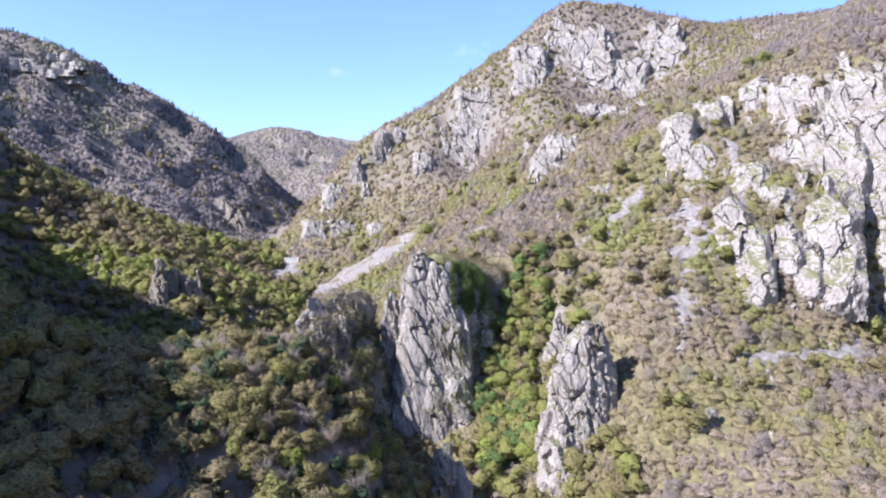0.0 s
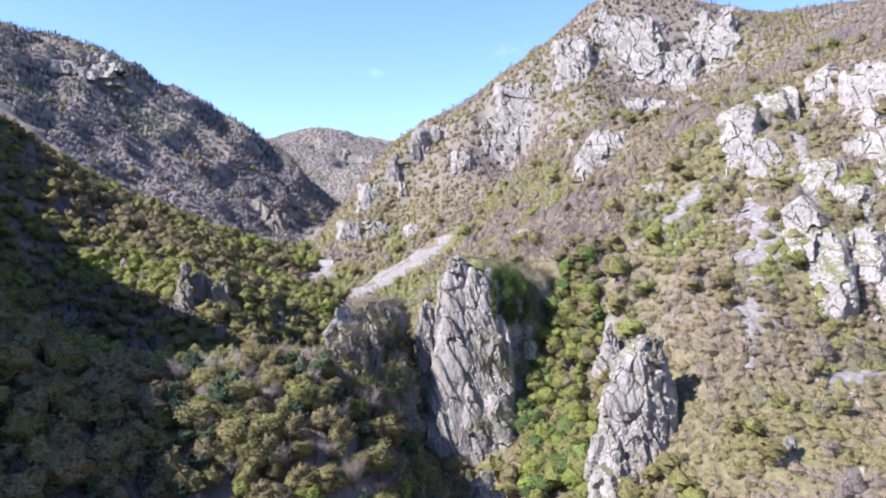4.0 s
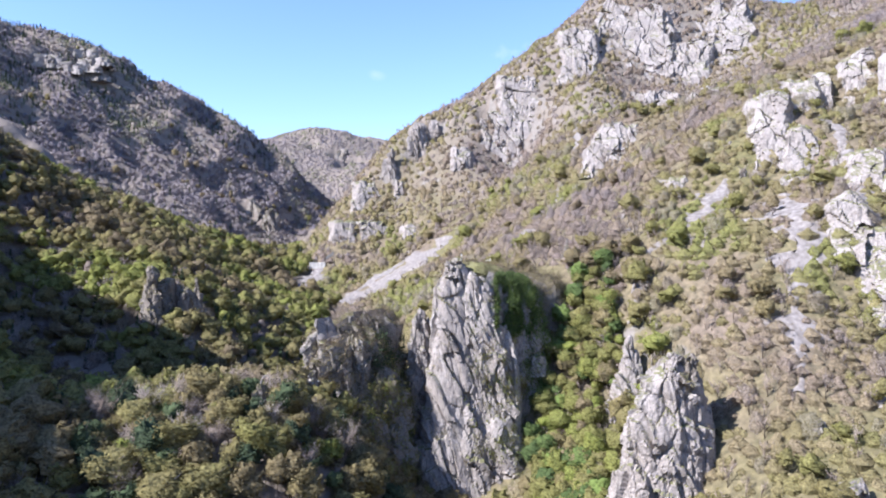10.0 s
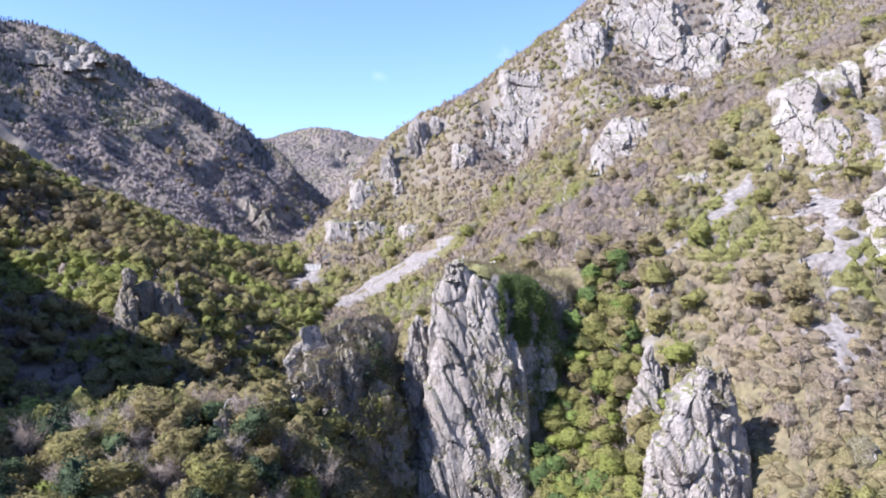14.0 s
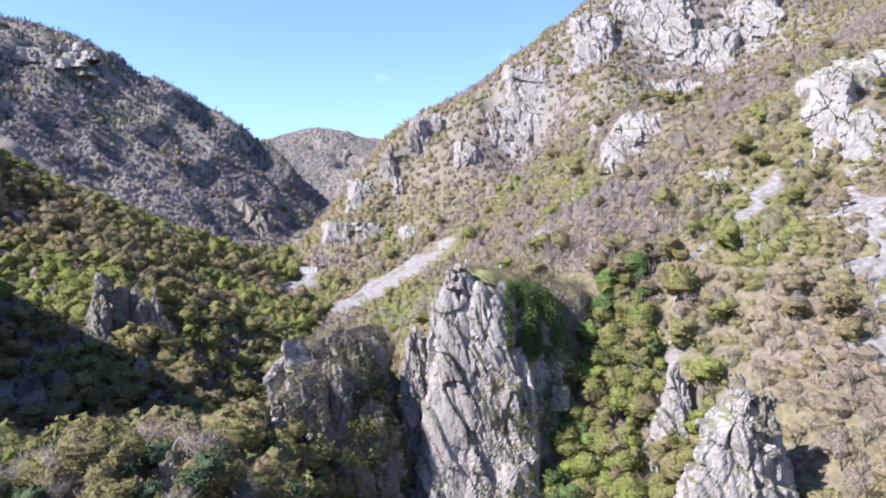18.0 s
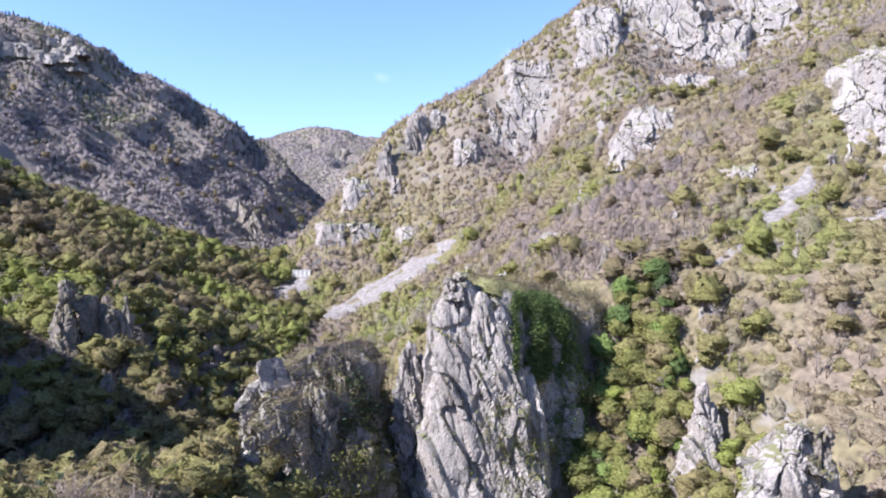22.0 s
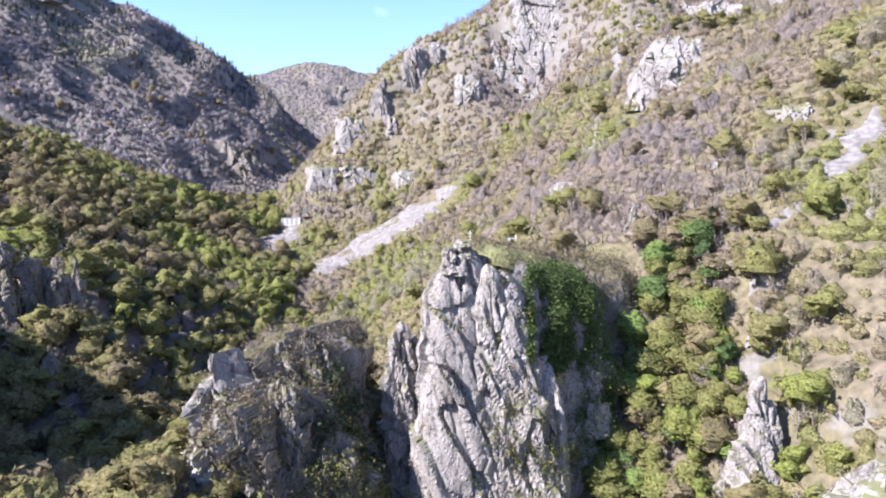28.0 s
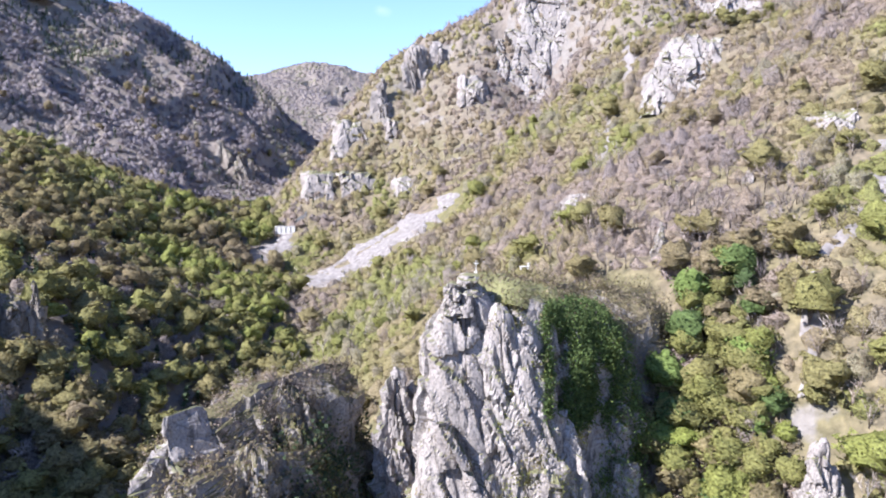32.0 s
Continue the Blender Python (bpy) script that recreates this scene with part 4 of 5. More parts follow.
part("seat", from_bm("seat", box(0, 0, 0.62, 3.0, 0.8, 0.24, 0.06), CONCRETE), bench)
part("backrest", from_bm("backrest", box(1.25, 0.1, 1.15, 0.5, 0.5, 1.1, 0.08), CONCRETE), bench)
for sx_ in (-1.1, 1.1):
    part("leg", from_bm("leg", box(sx_, 0, 0.15, 0.4, 0.6, 0.8, 0.05), CONCRETE), bench)

# ---------- trees ----------
RNG = np.random.default_rng(7)


def tris_at(centres, size, rng, aspect=1.0):
    """One random triangle at every centre."""
    n = len(centres)
    a = rng.normal(size=(n, 3))
    a /= np.linalg.norm(a, axis=1)[:, None]
    b = np.cross(a, rng.normal(size=(n, 3)))
    b /= np.linalg.norm(b, axis=1)[:, None] + 1e-9
    s = (size * rng.uniform(0.6, 1.35, n))[:, None]
    return np.stack([centres + a * s, centres - 0.5 * a * s + 0.8 * b * s * aspect, centres - 0.5 * a * s - 0.8 * b * s * aspect], 1)


def slivers(start, way, width, rng):
    side = np.cross(way, rng.normal(size=way.shape))
    side /= np.linalg.norm(side, axis=1)[:, None] + 1e-9
    return np.stack([start + side * width, start - side * width, start + way], 1)


def facing(tris, heart, lift=0.25):
    """Adds to every corner the way the crown faces there: out from its heart and a little up."""
    out = tris - heart
    out /= np.linalg.norm(out, axis=2, keepdims=True) + 1e-9
    out[..., 2] += lift
    out /= np.linalg.norm(out, axis=2, keepdims=True) + 1e-9
    return np.concatenate([tris, out], 2)


def billowed(way, knobs, deep, tight):
    """How far a crown swells towards each direction, bulging round its boughs."""
    near = (way @ knobs.T).max(1)
    return 1 - deep * np.clip((1 - near) * tight, 0, 1)


def boughs(rng, count):
    b = rng.normal(size=(count, 3))
    b[:, 2] = np.abs(b[:, 2]) * 0.9 - 0.3
    return b / np.linalg.norm(b, axis=1)[:, None]


def hull(rng, rings, sides, wide, low, knobs, deep=0.34, tight=5.0, lift=0.15):
    """The closed body of a crown, swelling round its boughs: triangles with the facing of their corners."""
    el = np.linspace(-0.75, 1.25, rings)
    pts = []
    for k, e in enumerate(el):
        a = 2 * np.pi * (np.arange(sides) + 0.5 * (k % 2) + rng.uniform(-0.15, 0.15, sides)) / sides
        pts.append(np.stack([np.cos(e) * np.cos(a), np.cos(e) * np.sin(a), np.full(sides, np.sin(e))], 1))
    way = np.concatenate(pts + [np.array([[0, 0, 1.0]])])
    r = billowed(way, knobs, deep, tight) * (1 + 0.11 * rng.normal(size=len(way)))
    mid, half = low + 0.5 * (1 - low), 0.5 * (1 - low)
    p = way * r[:, None] * (wide, wide, half) + (0, 0, mid)
    f = []
    for k in range(rings - 1):
        for q in range(sides):
            a, b = k * sides + q, k * sides + (q + 1) % sides
            f += [(a, b, a + sides), (b, b + sides, a + sides)]
    f += [((rings - 1) * sides + q, (rings - 1) * sides + (q + 1) % sides, len(way) - 1) for q in range(sides)]
    f = np.array(f)
    fn = np.cross(p[f[:, 1]] - p[f[:, 0]], p[f[:, 2]] - p[f[:, 0]])
    vn = np.zeros_like(p)
    for c in range(3):
        np.add.at(vn, f[:, c], fn)
    vn /= np.linalg.norm(vn, axis=1)[:, None] + 1e-9
    vn[:, 2] += lift
    vn /= np.linalg.norm(vn, axis=1)[:, None] + 1e-9
    return np.concatenate([p[f], vn[f]], 2)


def shell(n, rng, wide, low, knobs, near=0.9, far=1.14, deep=0.34, tight=5.0):
    """Places over the swelling crown, gathered on its boughs."""
    d = knobs[rng.integers(0, len(knobs), n)] + rng.normal(size=(n, 3)) * 0.36
    d /= np.linalg.norm(d, axis=1)[:, None]
    r = billowed(d, knobs, deep, tight) * rng.uniform(near, far, n)
    return d * r[:, None] * (wide, wide, 0.5 * (1 - low)) + (0, 0, low + 0.5 * (1 - low))


def leafy_form(n, size, seed, billows=9, wide=0.5, low=0.0, sides=8, rings=5):
    """A leafing crown one metre high: a billowing body under sprays of leaves."""
    rng = np.random.default_rng(seed)
    knobs = boughs(rng, billows)
    body = hull(rng, rings, sides, wide * 0.93, low, knobs, 0.46)
    leaves = tris_at(shell(n, rng, wide, low, knobs, 0.88, 1.2, 0.46), size, rng)
    mid = leaves.mean(1, keepdims=True)
    leaves = mid + (leaves - mid) * (1.15, 1.15, 0.7)
    return np.concatenate([body, facing(leaves, (0, 0, low + 0.35))])


def bare_form(n, seed, width=0.012, spread=0.36):
    """A leafless crown one metre high: trunk, limbs and a spray of twigs."""
    rng = np.random.default_rng(seed)
    limbs = max(4, n // 10)
    az, f = rng.uniform(0, 2 * np.pi, limbs), rng.uniform(0.2, 0.75, limbs)
    start = np.stack([0.02 * np.cos(az), 0.02 * np.sin(az), f * 0.7], 1)
    end = np.stack([np.cos(az) * spread * rng.uniform(0.5, 1, limbs), np.sin(az) * spread * rng.uniform(0.5, 1, limbs), 0.42 + 0.55 * f + rng.uniform(-0.05, 0.12, limbs)], 1)
    out = [slivers(np.zeros((3, 3)), np.array([[0.01, 0, 0.75], [0, 0.02, 0.7], [-0.01, 0, 0.8]]), width * 1.8, rng), slivers(start, end - start, width * 1.2, rng)]
    m = n - limbs - 3
    w = rng.integers(0, limbs, m)
    q = start[w] + (end - start)[w] * rng.uniform(0.35, 1.0, m)[:, None]
    way = rng.normal(size=(m, 3)) * 0.09 + (end - start)[w] * 0.12
    way[:, 2] += 0.07
    out.append(slivers(q, way, width * 0.8, rng))
    return facing(np.concatenate(out), (0, 0, 0.4))


def conifer_form(n, size, seed):
    rng = np.random.default_rng(seed)
    f = rng.uniform(0.08, 1, n) ** 0.8
    az = rng.uniform(0, 2 * np.pi, n)
    r = 0.2 * (1.02 - f) * (0.75 + 0.25 * np.sin(f * 40)) * rng.uniform(0.6, 1.0, n)
    t = tris_at(np.stack([r * np.cos(az), r * np.sin(az), f - 0.25 * r], 1), size, rng)
    return facing(t, (0, 0, 0.3), 0.1)


def scrub_form(n, size, seed, sides=7, rings=4):
    """A budding bush one metre high: a soft body of sprays with twigs standing out of it."""
    rng = np.random.default_rng(seed)
    knobs = boughs(rng, 7)
    k = n // 3
    body = hull(rng, rings, sides, 0.5, -1.1, knobs, 0.34, 5.0, 1.0)
    way = rng.normal(size=(k, 3)) * (0.1, 0.1, 0.05)
    root = shell(k, rng, 0.48, -1.0, knobs, 0.9, 1.0, 0.34)
    way += (root - (0, 0, 0.2)) * 0.3
    return np.concatenate([body, facing(tris_at(shell(n - k, rng, 0.52, -1.0, knobs, 0.92, 1.14, 0.34), size, rng), (0, 0, 0.1), 0.9), facing(slivers(root, way, 0.016, rng), (0, 0, 0.1), 0.9)])


def winter_form(n, size, seed, sides=7, rings=4):
    """A leafless wood's crown one metre high: a haze of fine twigs over a dim body."""
    rng = np.random.default_rng(seed)
    knobs = boughs(rng, 8)
    k = 2 * n // 3
    body = hull(rng, rings, sides, 0.44, -0.6, knobs, 0.36, 5.0, 0.8)
    t = tris_at(shell(n - k, rng, 0.46, 0.05, knobs, 0.9, 1.1), size, rng)
    mid = t.mean(1, keepdims=True)
    t = mid + (t - mid) * (0.55, 0.55, 1.4)
    root = shell(k, rng, 0.44, 0.05, knobs, 0.75, 1.0)
    way = (root - (0, 0, 0.25)) * 0.34 + rng.normal(size=(k, 3)) * 0.06
    return np.concatenate([body, facing(t, (0, 0, 0.35), 0.6), facing(slivers(root, way, 0.014, rng), (0, 0, 0.35), 0.6)])


def forest(name, label, forms, at, heights, wide, tones, mat, rng):
    """Many plants as one mesh of real sprays."""
    n = len(at)
    if not n:
        return None
    which = rng.integers(0, len(forms), n)
    turn = rng.uniform(0, 2 * np.pi, n)
    allv, allt, allo = [], [], []
    for k, form in enumerate(forms):
        m = np.nonzero(which == k)[0]
        if not len(m):
            continue
        c, s = np.cos(turn[m]), np.sin(turn[m])
        v, o = form.reshape(-1, 6)[:, :3], form.reshape(-1, 6)[:, 3:]
        h, w = heights[m], (heights * wide)[m]
        x = (v[None, :, 0] * c[:, None] - v[None, :, 1] * s[:, None]) * w[:, None] + at[m, 0:1]
        y = (v[None, :, 0] * s[:, None] + v[None, :, 1] * c[:, None]) * w[:, None] + at[m, 1:2]
        z = v[None, :, 2] * h[:, None] + at[m, 2:3]
        allv.append(np.stack([x, y, z], -1).reshape(-1, 3))
        allt.append(np.repeat(tones[m], len(v)))
        ox, oy = o[None, :, 0] * c[:, None] - o[None, :, 1] * s[:, None], o[None, :, 0] * s[:, None] + o[None, :, 1] * c[:, None]
        allo.append(np.stack([ox, oy, np.broadcast_to(o[None, :, 2], ox.shape)], -1).reshape(-1, 3))
    v, t, o = np.concatenate(allv), np.concatenate(allt), np.concatenate(allo)
    me = mesh_of(name, v, np.arange(len(v)).reshape(-1, 3), mat)
    me.attributes.new("out", "FLOAT_VECTOR", "POINT").data.foreach_set("vector", o.astype(np.float32).ravel())
    me.attributes.new("tone", "FLOAT", "POINT").data.foreach_set("value", t.astype(np.float32))
    return tagged(new(name, me), label, name.replace("_", " "), kind="stuff")


C_ = np.array(CRAGS)
S_ = np.array(STRIPS)
LOOKOUTS = ((6.0, -416.0, 112.0), (6.0, -290.0, 112.0), (5.0, -160.0, 126.0))


def open_view(p, lift):
    """Which places can be seen from the air over the valley."""
    seen = np.zeros(len(p), bool)
    for ex, ey, ez in LOOKOUTS:
        d = p[:, 1] - ey
        ok = (d > 20) & (np.abs(p[:, 0] - ex) < 0.76 * d + 15)
        for f in np.linspace(0.04, 0.985, 44):
            q = np.array([ex, ey]) + (p[:, :2] - (ex, ey)) * f
            ok &= nearest_ground(q[:, 0], q[:, 1]) < ez + (p[:, 2] + lift - ez) * f + 1.0
        seen |= ok
    return seen


def spots(x0, x1, y0, y1, gap, rng, keep=None, lift=7.0, slope_most=2.0):
    gxx, gyy = np.meshgrid(np.arange(x0, x1, gap), np.arange(y0, y1, gap))
    x = gxx.ravel() + rng.uniform(-0.5, 0.5, gxx.size) * gap
    y = gyy.ravel() + rng.uniform(-0.5, 0.5, gxx.size) * gap
    if keep is not None:
        m = keep(x, y)
        x, y = x[m], y[m]
    z = nearest_ground(x, y)
    sx = (nearest_ground(x + 3, y) - z) / 3
    sy = (nearest_ground(x, y + 3) - z) / 3
    m = np.hypot(sx, sy) < slope_most
    for cx, cy, r in C_:
        m &= (x - cx) ** 2 + (y - cy) ** 2 > (r * 0.9) ** 2
    for cx, cy, r in S_[::3]:
        m &= (x - cx) ** 2 + (y - cy) ** 2 > (r * 0.5) ** 2
    p = np.stack([x, y, z - 0.4], 1)[m]
    return p[open_view(p, lift)]


def river_x(y):
    r = np.array(LAND["river"])[::-1]
    return np.interp(y, r[:, 1], r[:, 0])


def rnd(x, y, s, seed):
    return fbm(x / s, y / s, x * 0, 3, seed)


leafy_far = [leafy_form(20, 0.11, 100 + k, sides=6, rings=4) for k in range(6)]
leafy_mid = [leafy_form(62, 0.075, 110 + k) for k in range(8)]
bare_mid = [bare_form(66, 120 + k, 0.012) for k in range(6)]
bare_far = [bare_form(36, 130 + k, 0.022) for k in range(6)]
con_far = [conifer_form(40, 0.07, 140 + k) for k in range(4)]
leafy_near = [leafy_form(330, 0.04, 170 + k, 14, 0.48, 0.05, 10, 7) for k in range(6)]
winter_mid = [winter_form(44, 0.075, 180 + k) for k in range(6)]
winter_far = [winter_form(14, 0.12, 190 + k, 5, 3) for k in range(6)]
scrub_mid = [scrub_form(30, 0.07, 150 + k, 6, 3) for k in range(8)]
scrub_far = [scrub_form(12, 0.13, 160 + k, 5, 3) for k in range(6)]


def lush(x, y):
    """Where the scrub has greened first: below the talus and on the sheltered apron of the right slope."""
    def around(cx, cy, rx, ry):
        return np.exp(-((x - cx) / rx) ** 2 - ((y - cy) / ry) ** 2)
    return 1.5 * around(-45, 225, 50, 60) + 0.35 * around(-220, 120, 140, 220) + 0.6 * around(140, 60, 38, 55) + 0.4 * around(125, -60, 30, 40) - 0.5 * around(70, 85, 45, 60) - 0.35 * np.clip((y - 420) / 150, 0, 1)


def plant(region, p, shares, rng, tone_noise=60, near=True, sizes=None, woods_of=WINTER, scatter=0.13):
    """Shares a set of places out among leafy, bare, conifer and scrub plants."""
    u = rng.random(len(p))
    lo = 0.0
    nz = rnd(p[:, 0], p[:, 1], tone_noise, 71)
    for sort, share in shares:
        m = (u >= lo) & (u < lo + share)
        lo += share
        q = p[m]
        t = np.clip(0.45 + 0.5 * nz[m] + 0.4 * lush(q[:, 0], q[:, 1]) + rng.normal(0, scatter, len(q)), 0, 0.9)
        if sort == "leafy":
            forest("leafy_trees", f"leafing green and olive broadleaf trees on the {region}", leafy_mid if near else leafy_far, q, 8 + 8 * rng.random(len(q)) ** 1.5, 1.0, t, LEAF, rng)
        elif sort == "bare":
            forest("bare_trees", f"leafless grey-brown trees on the {region}", bare_mid if near else bare_far, q, rng.uniform(7, 12, len(q)), 1.0, t, TWIG, rng)
        elif sort == "conifer":
            forest("conifers", f"dark green conifers on the {region}", con_far, q, rng.uniform(7, 12, len(q)), 1.45, t, NEEDLE, rng)
        elif sort == "winter":
            forest("winter_woods", f"leafless purple-grey beech woods on the {region}", winter_mid if near else winter_far, q, rng.uniform(*(sizes or (6, 11)), len(q)), 1.3 if near else 1.9, t, woods_of, rng)
        else:
            forest("scrub", f"brown and olive budding scrub on the {region}", scrub_mid if near else scrub_far, q, (2.6 + 3.6 * rng.random(len(q)) ** 1.5) * (1.0 if near else 1.15), 1.95, t, SCRUB, rng)


def left_side(x, y):
    return x < river_x(y) + 4


P_hill = spots(-480, -40, -110, 520, 6.4, RNG, lambda x, y: left_side(x, y) & (x < -85 + (y + 60) * 0.6))
P_foot = spots(-170, -62, -108, 80, 6.6, RNG, left_side, lift=9, slope_most=4.0)
plant("foot of the left hillside", P_foot, [("leafy", 0.72), ("winter", 0.14), ("conifer", 0.14)], RNG)
plant("left hillside", P_hill, [("leafy", 0.6), ("winter", 0.14), ("bare", 0.13), ("conifer", 0.13)], RNG)
P_lm = spots(-1150, -180, 430, 1160, 6.6, RNG, lambda x, y: left_side(x, y) & (y > 520 - 0.15 * (x + 200)), slope_most=5.0)
ridge_ = (P_lm[:, 2] > 250) & (rnd(P_lm[:, 0], P_lm[:, 1], 90, 5) > -0.15)
plant("far left mountain", P_lm[~ridge_], [("winter", 0.82), ("bare", 0.08), ("leafy", 0.02), ("conifer", 0.08)], RNG, near=False, sizes=(4.5, 7.5), woods_of=HAZED_WOODS)
plant("far left mountain ridge", P_lm[ridge_], [("bare", 0.06), ("winter", 0.52), ("conifer", 0.42)], RNG, near=False, sizes=(4.5, 7.5), woods_of=HAZED_WOODS)
P_rs = spots(-180, 340, -290, 420, 4.6, RNG, lambda x, y: ~left_side(x, y) & ((y > 20) | (x > 92) | ((y < -60) & (x > 60 - y * 0.1))), lift=5, slope_most=3.0)
thicket = np.hypot((P_rs[:, 0] - 72) / 48, (P_rs[:, 1] - 88) / 58) + 0.3 * rnd(P_rs[:, 0], P_rs[:, 1], 25, 8) < 1
plant("sunny right slope", P_rs[~thicket], [("scrub", 0.83), ("winter", 0.04), ("leafy", 0.02), ("bare", 0.11)], RNG, tone_noise=45, scatter=0.07)
plant("slope behind the tower", P_rs[thicket], [("scrub", 0.5), ("leafy", 0.02), ("bare", 0.48)], RNG, tone_noise=45, scatter=0.07)
P_up = spots(-190, 700, 420, 780, 6.0, RNG, lambda x, y: ~left_side(x, y), lift=3, slope_most=2.2)
plant("upper right mountain", P_up, [("scrub", 0.6), ("winter", 0.2), ("bare", 0.19), ("conifer", 0.01)], RNG, tone_noise=70, near=False, sizes=(3.6, 6.0), scatter=0.06)
P_sh = spots(330, 620, -60, 420, 6.0, RNG, lift=3)
plant("right shoulder", P_sh, [("scrub", 0.5), ("winter", 0.4), ("bare", 0.1)], RNG, near=False, sizes=(5.5, 9.5))
P_gl = spots(-100, 100, -230, 60, 5.2, RNG, lambda x, y: (x > np.where(y < -100, -2, -25)) & ((y < 20) | (x > 42)) & ~((x > -20) & (x < 45) & (y > -15)), lift=5)
plant("gully", P_gl, [("leafy", 0.5), ("scrub", 0.25), ("bare", 0.2)], RNG)
P_gr = spots(40, 84, -45, 50, 4.3, RNG, lambda x, y: ~((x > 68) & (y < 2)), lift=8)
g_ = RNG.random(len(P_gr)) + 0.35 * rnd(P_gr[:, 0], P_gr[:, 1], 14, 4)
for sel, forms, mat, tone, label in ((g_ < 0.5, leafy_near, LEAF, (0.6, 1.0), "bright fresh-green trees in the gully beside the tower"),
                                     ((g_ >= 0.5) & (g_ < 0.82), leafy_near, IVY, (0.2, 1.0), "dark green trees in the gully beside the tower")):
    forest("leafy_trees", label, forms, P_gr[sel], RNG.uniform(7, 15, sel.sum()), 0.95, RNG.uniform(*tone, sel.sum()), mat, RNG)
forest("bare_trees", "leafless grey-brown trees in the gully", bare_mid, P_gr[g_ >= 0.78], RNG.uniform(7, 12, (g_ >= 0.78).sum()), 1.1, RNG.uniform(0.2, 0.9, (g_ >= 0.78).sum()), TWIG, RNG)
P_gorge = spots(-36, -2, -85, 6, 4.6, RNG, lift=12, slope_most=6.0)
forest("leafy_trees", "olive and green trees in the gorge below the tower", leafy_near, P_gorge, RNG.uniform(8, 14, len(P_gorge)), 0.9, RNG.uniform(0.15, 0.9, len(P_gorge)), LEAF, RNG)
P_fp = spots(-1200, 0, 1500, 2700, 12, RNG, lift=4)
plant("far peak", P_fp, [("winter", 0.96), ("conifer", 0.04)], RNG, near=False, sizes=(5, 8), woods_of=HAZED_WOODS)

# trees along the near spur, each a thing of its own


def limb(bm, a, b, r0, r1, sides=6):
    a, b = Vector(a), Vector(b)
    m = (b - a).to_track_quat("Z", "Y").to_matrix()
    rings = []
    for c, r in ((a, r0), (b, r1)):
        rings.append([bm.verts.new(c + m @ Vector((r * math.cos(2 * math.pi * k / sides), r * math.sin(2 * math.pi * k / sides), 0))) for k in range(sides)])
    for k in range(sides):
        bm.faces.new((rings[0][k], rings[0][(k + 1) % sides], rings[1][(k + 1) % sides], rings[1][k]))
    bm.faces.new(rings[1])


def trunk_mesh(seed, h, limbs, top=0.75):
    rng = random.Random(seed)
    bm = bmesh.new()
    pts = [Vector((0, 0, -0.6))]
    for k in range(1, 6):
        pts.append(Vector((rng.uniform(-0.05, 0.05) * h * k / 5, rng.uniform(-0.05, 0.05) * h * k / 5, h * top * k / 5)))
    for k in range(5):
        limb(bm, pts[k], pts[k + 1], 0.022 * h * (1 - k / 6), 0.022 * h * (1 - (k + 1) / 6), 7)
    for _ in range(limbs):
        k = rng.randint(1, 4)
        a = pts[k].lerp(pts[k + 1], rng.random())
        az, out, rise = rng.uniform(0, 6.28), rng.uniform(0.14, 0.32) * h, rng.uniform(0.08, 0.24) * h
        b = a + Vector((math.cos(az) * out, math.sin(az) * out, rise))
        mid = a.lerp(b, 0.5) + Vector((0, 0, -0.02 * h))
        limb(bm, a, mid, 0.008 * h, 0.006 * h, 5)
        limb(bm, mid, b, 0.006 * h, 0.002 * h, 5)
        for _ in range(2):
            az2 = az + rng.uniform(-0.9, 0.9)
            limb(bm, mid, mid + Vector((math.cos(az2), math.sin(az2), rng.uniform(0.3, 0.9))) * 0.12 * h, 0.004 * h, 0.0015 * h, 4)
    return from_bm("trunk", bm, BARK)


def crown_mesh(form, h, wide, tone, mat):
    v = form.reshape(-1, 6)[:, :3] * (h * wide, h * wide, h)
    me = mesh_of("crown", v, np.arange(len(v)).reshape(-1, 3), mat)
    me.attributes.new("out", "FLOAT_VECTOR", "POINT").data.foreach_set("vector", form.reshape(-1, 6)[:, 3:].astype(np.float32).ravel())
    me.attributes.new("tone", "FLOAT", "POINT").data.foreach_set("value", np.full(len(v), tone, np.float32))
    return me


def tree_kind(seed, sort, tone):
    h = 9.0
    if sort == "leafy":
        name, cat, me = "leafy_tree", "tree", crown_mesh(leafy_form(620, 0.033, seed, 13, 0.44, 0.04, 12, 9), h, 1.0, tone, LEAF)
        label = "leafing broadleaf tree with fresh green and olive sprays" if tone > 0.5 else "broadleaf tree with sparse olive-brown young leaves"
    elif sort == "bare":
        name, cat, me = "bare_tree", "tree", crown_mesh(bare_form(520, seed, 0.006, 0.4), h, 1.0, tone, TWIG)
        label = "leafless grey-brown tree with a spray of fine twigs"
    else:
        name, cat, me = "pine_tree", "tree", crown_mesh(leafy_form(520, 0.036, seed, 10, 0.38, 0.15, 10, 7), h, 0.9, tone, NEEDLE)
        label = "dark green pine with layered boughs"
    root = tagged(new(name), label, cat, "trees on the near spur")
    part("trunk", trunk_mesh(seed, h, 5 if sort != "bare" else 10), root)
    part("crown", me, root)
    return root


KINDS = [tree_kind(200, "leafy", 0.3), tree_kind(201, "leafy", 0.5), tree_kind(202, "leafy", 0.75), tree_kind(203, "leafy", 0.95), tree_kind(204, "leafy", 0.4),
         tree_kind(205, "bare", 0.3), tree_kind(206, "bare", 0.7), tree_kind(207, "pine", 0.4), tree_kind(208, "pine", 0.8)]
P_near = spots(-250, 0, -340, 30, 5.2, RNG, lambda x, y: (x < np.where(y < -100, -2, -24)) & (x >= -85 + (np.maximum(y, -110) + 60) * 0.6 - 400 * (y < -110)), lift=8)
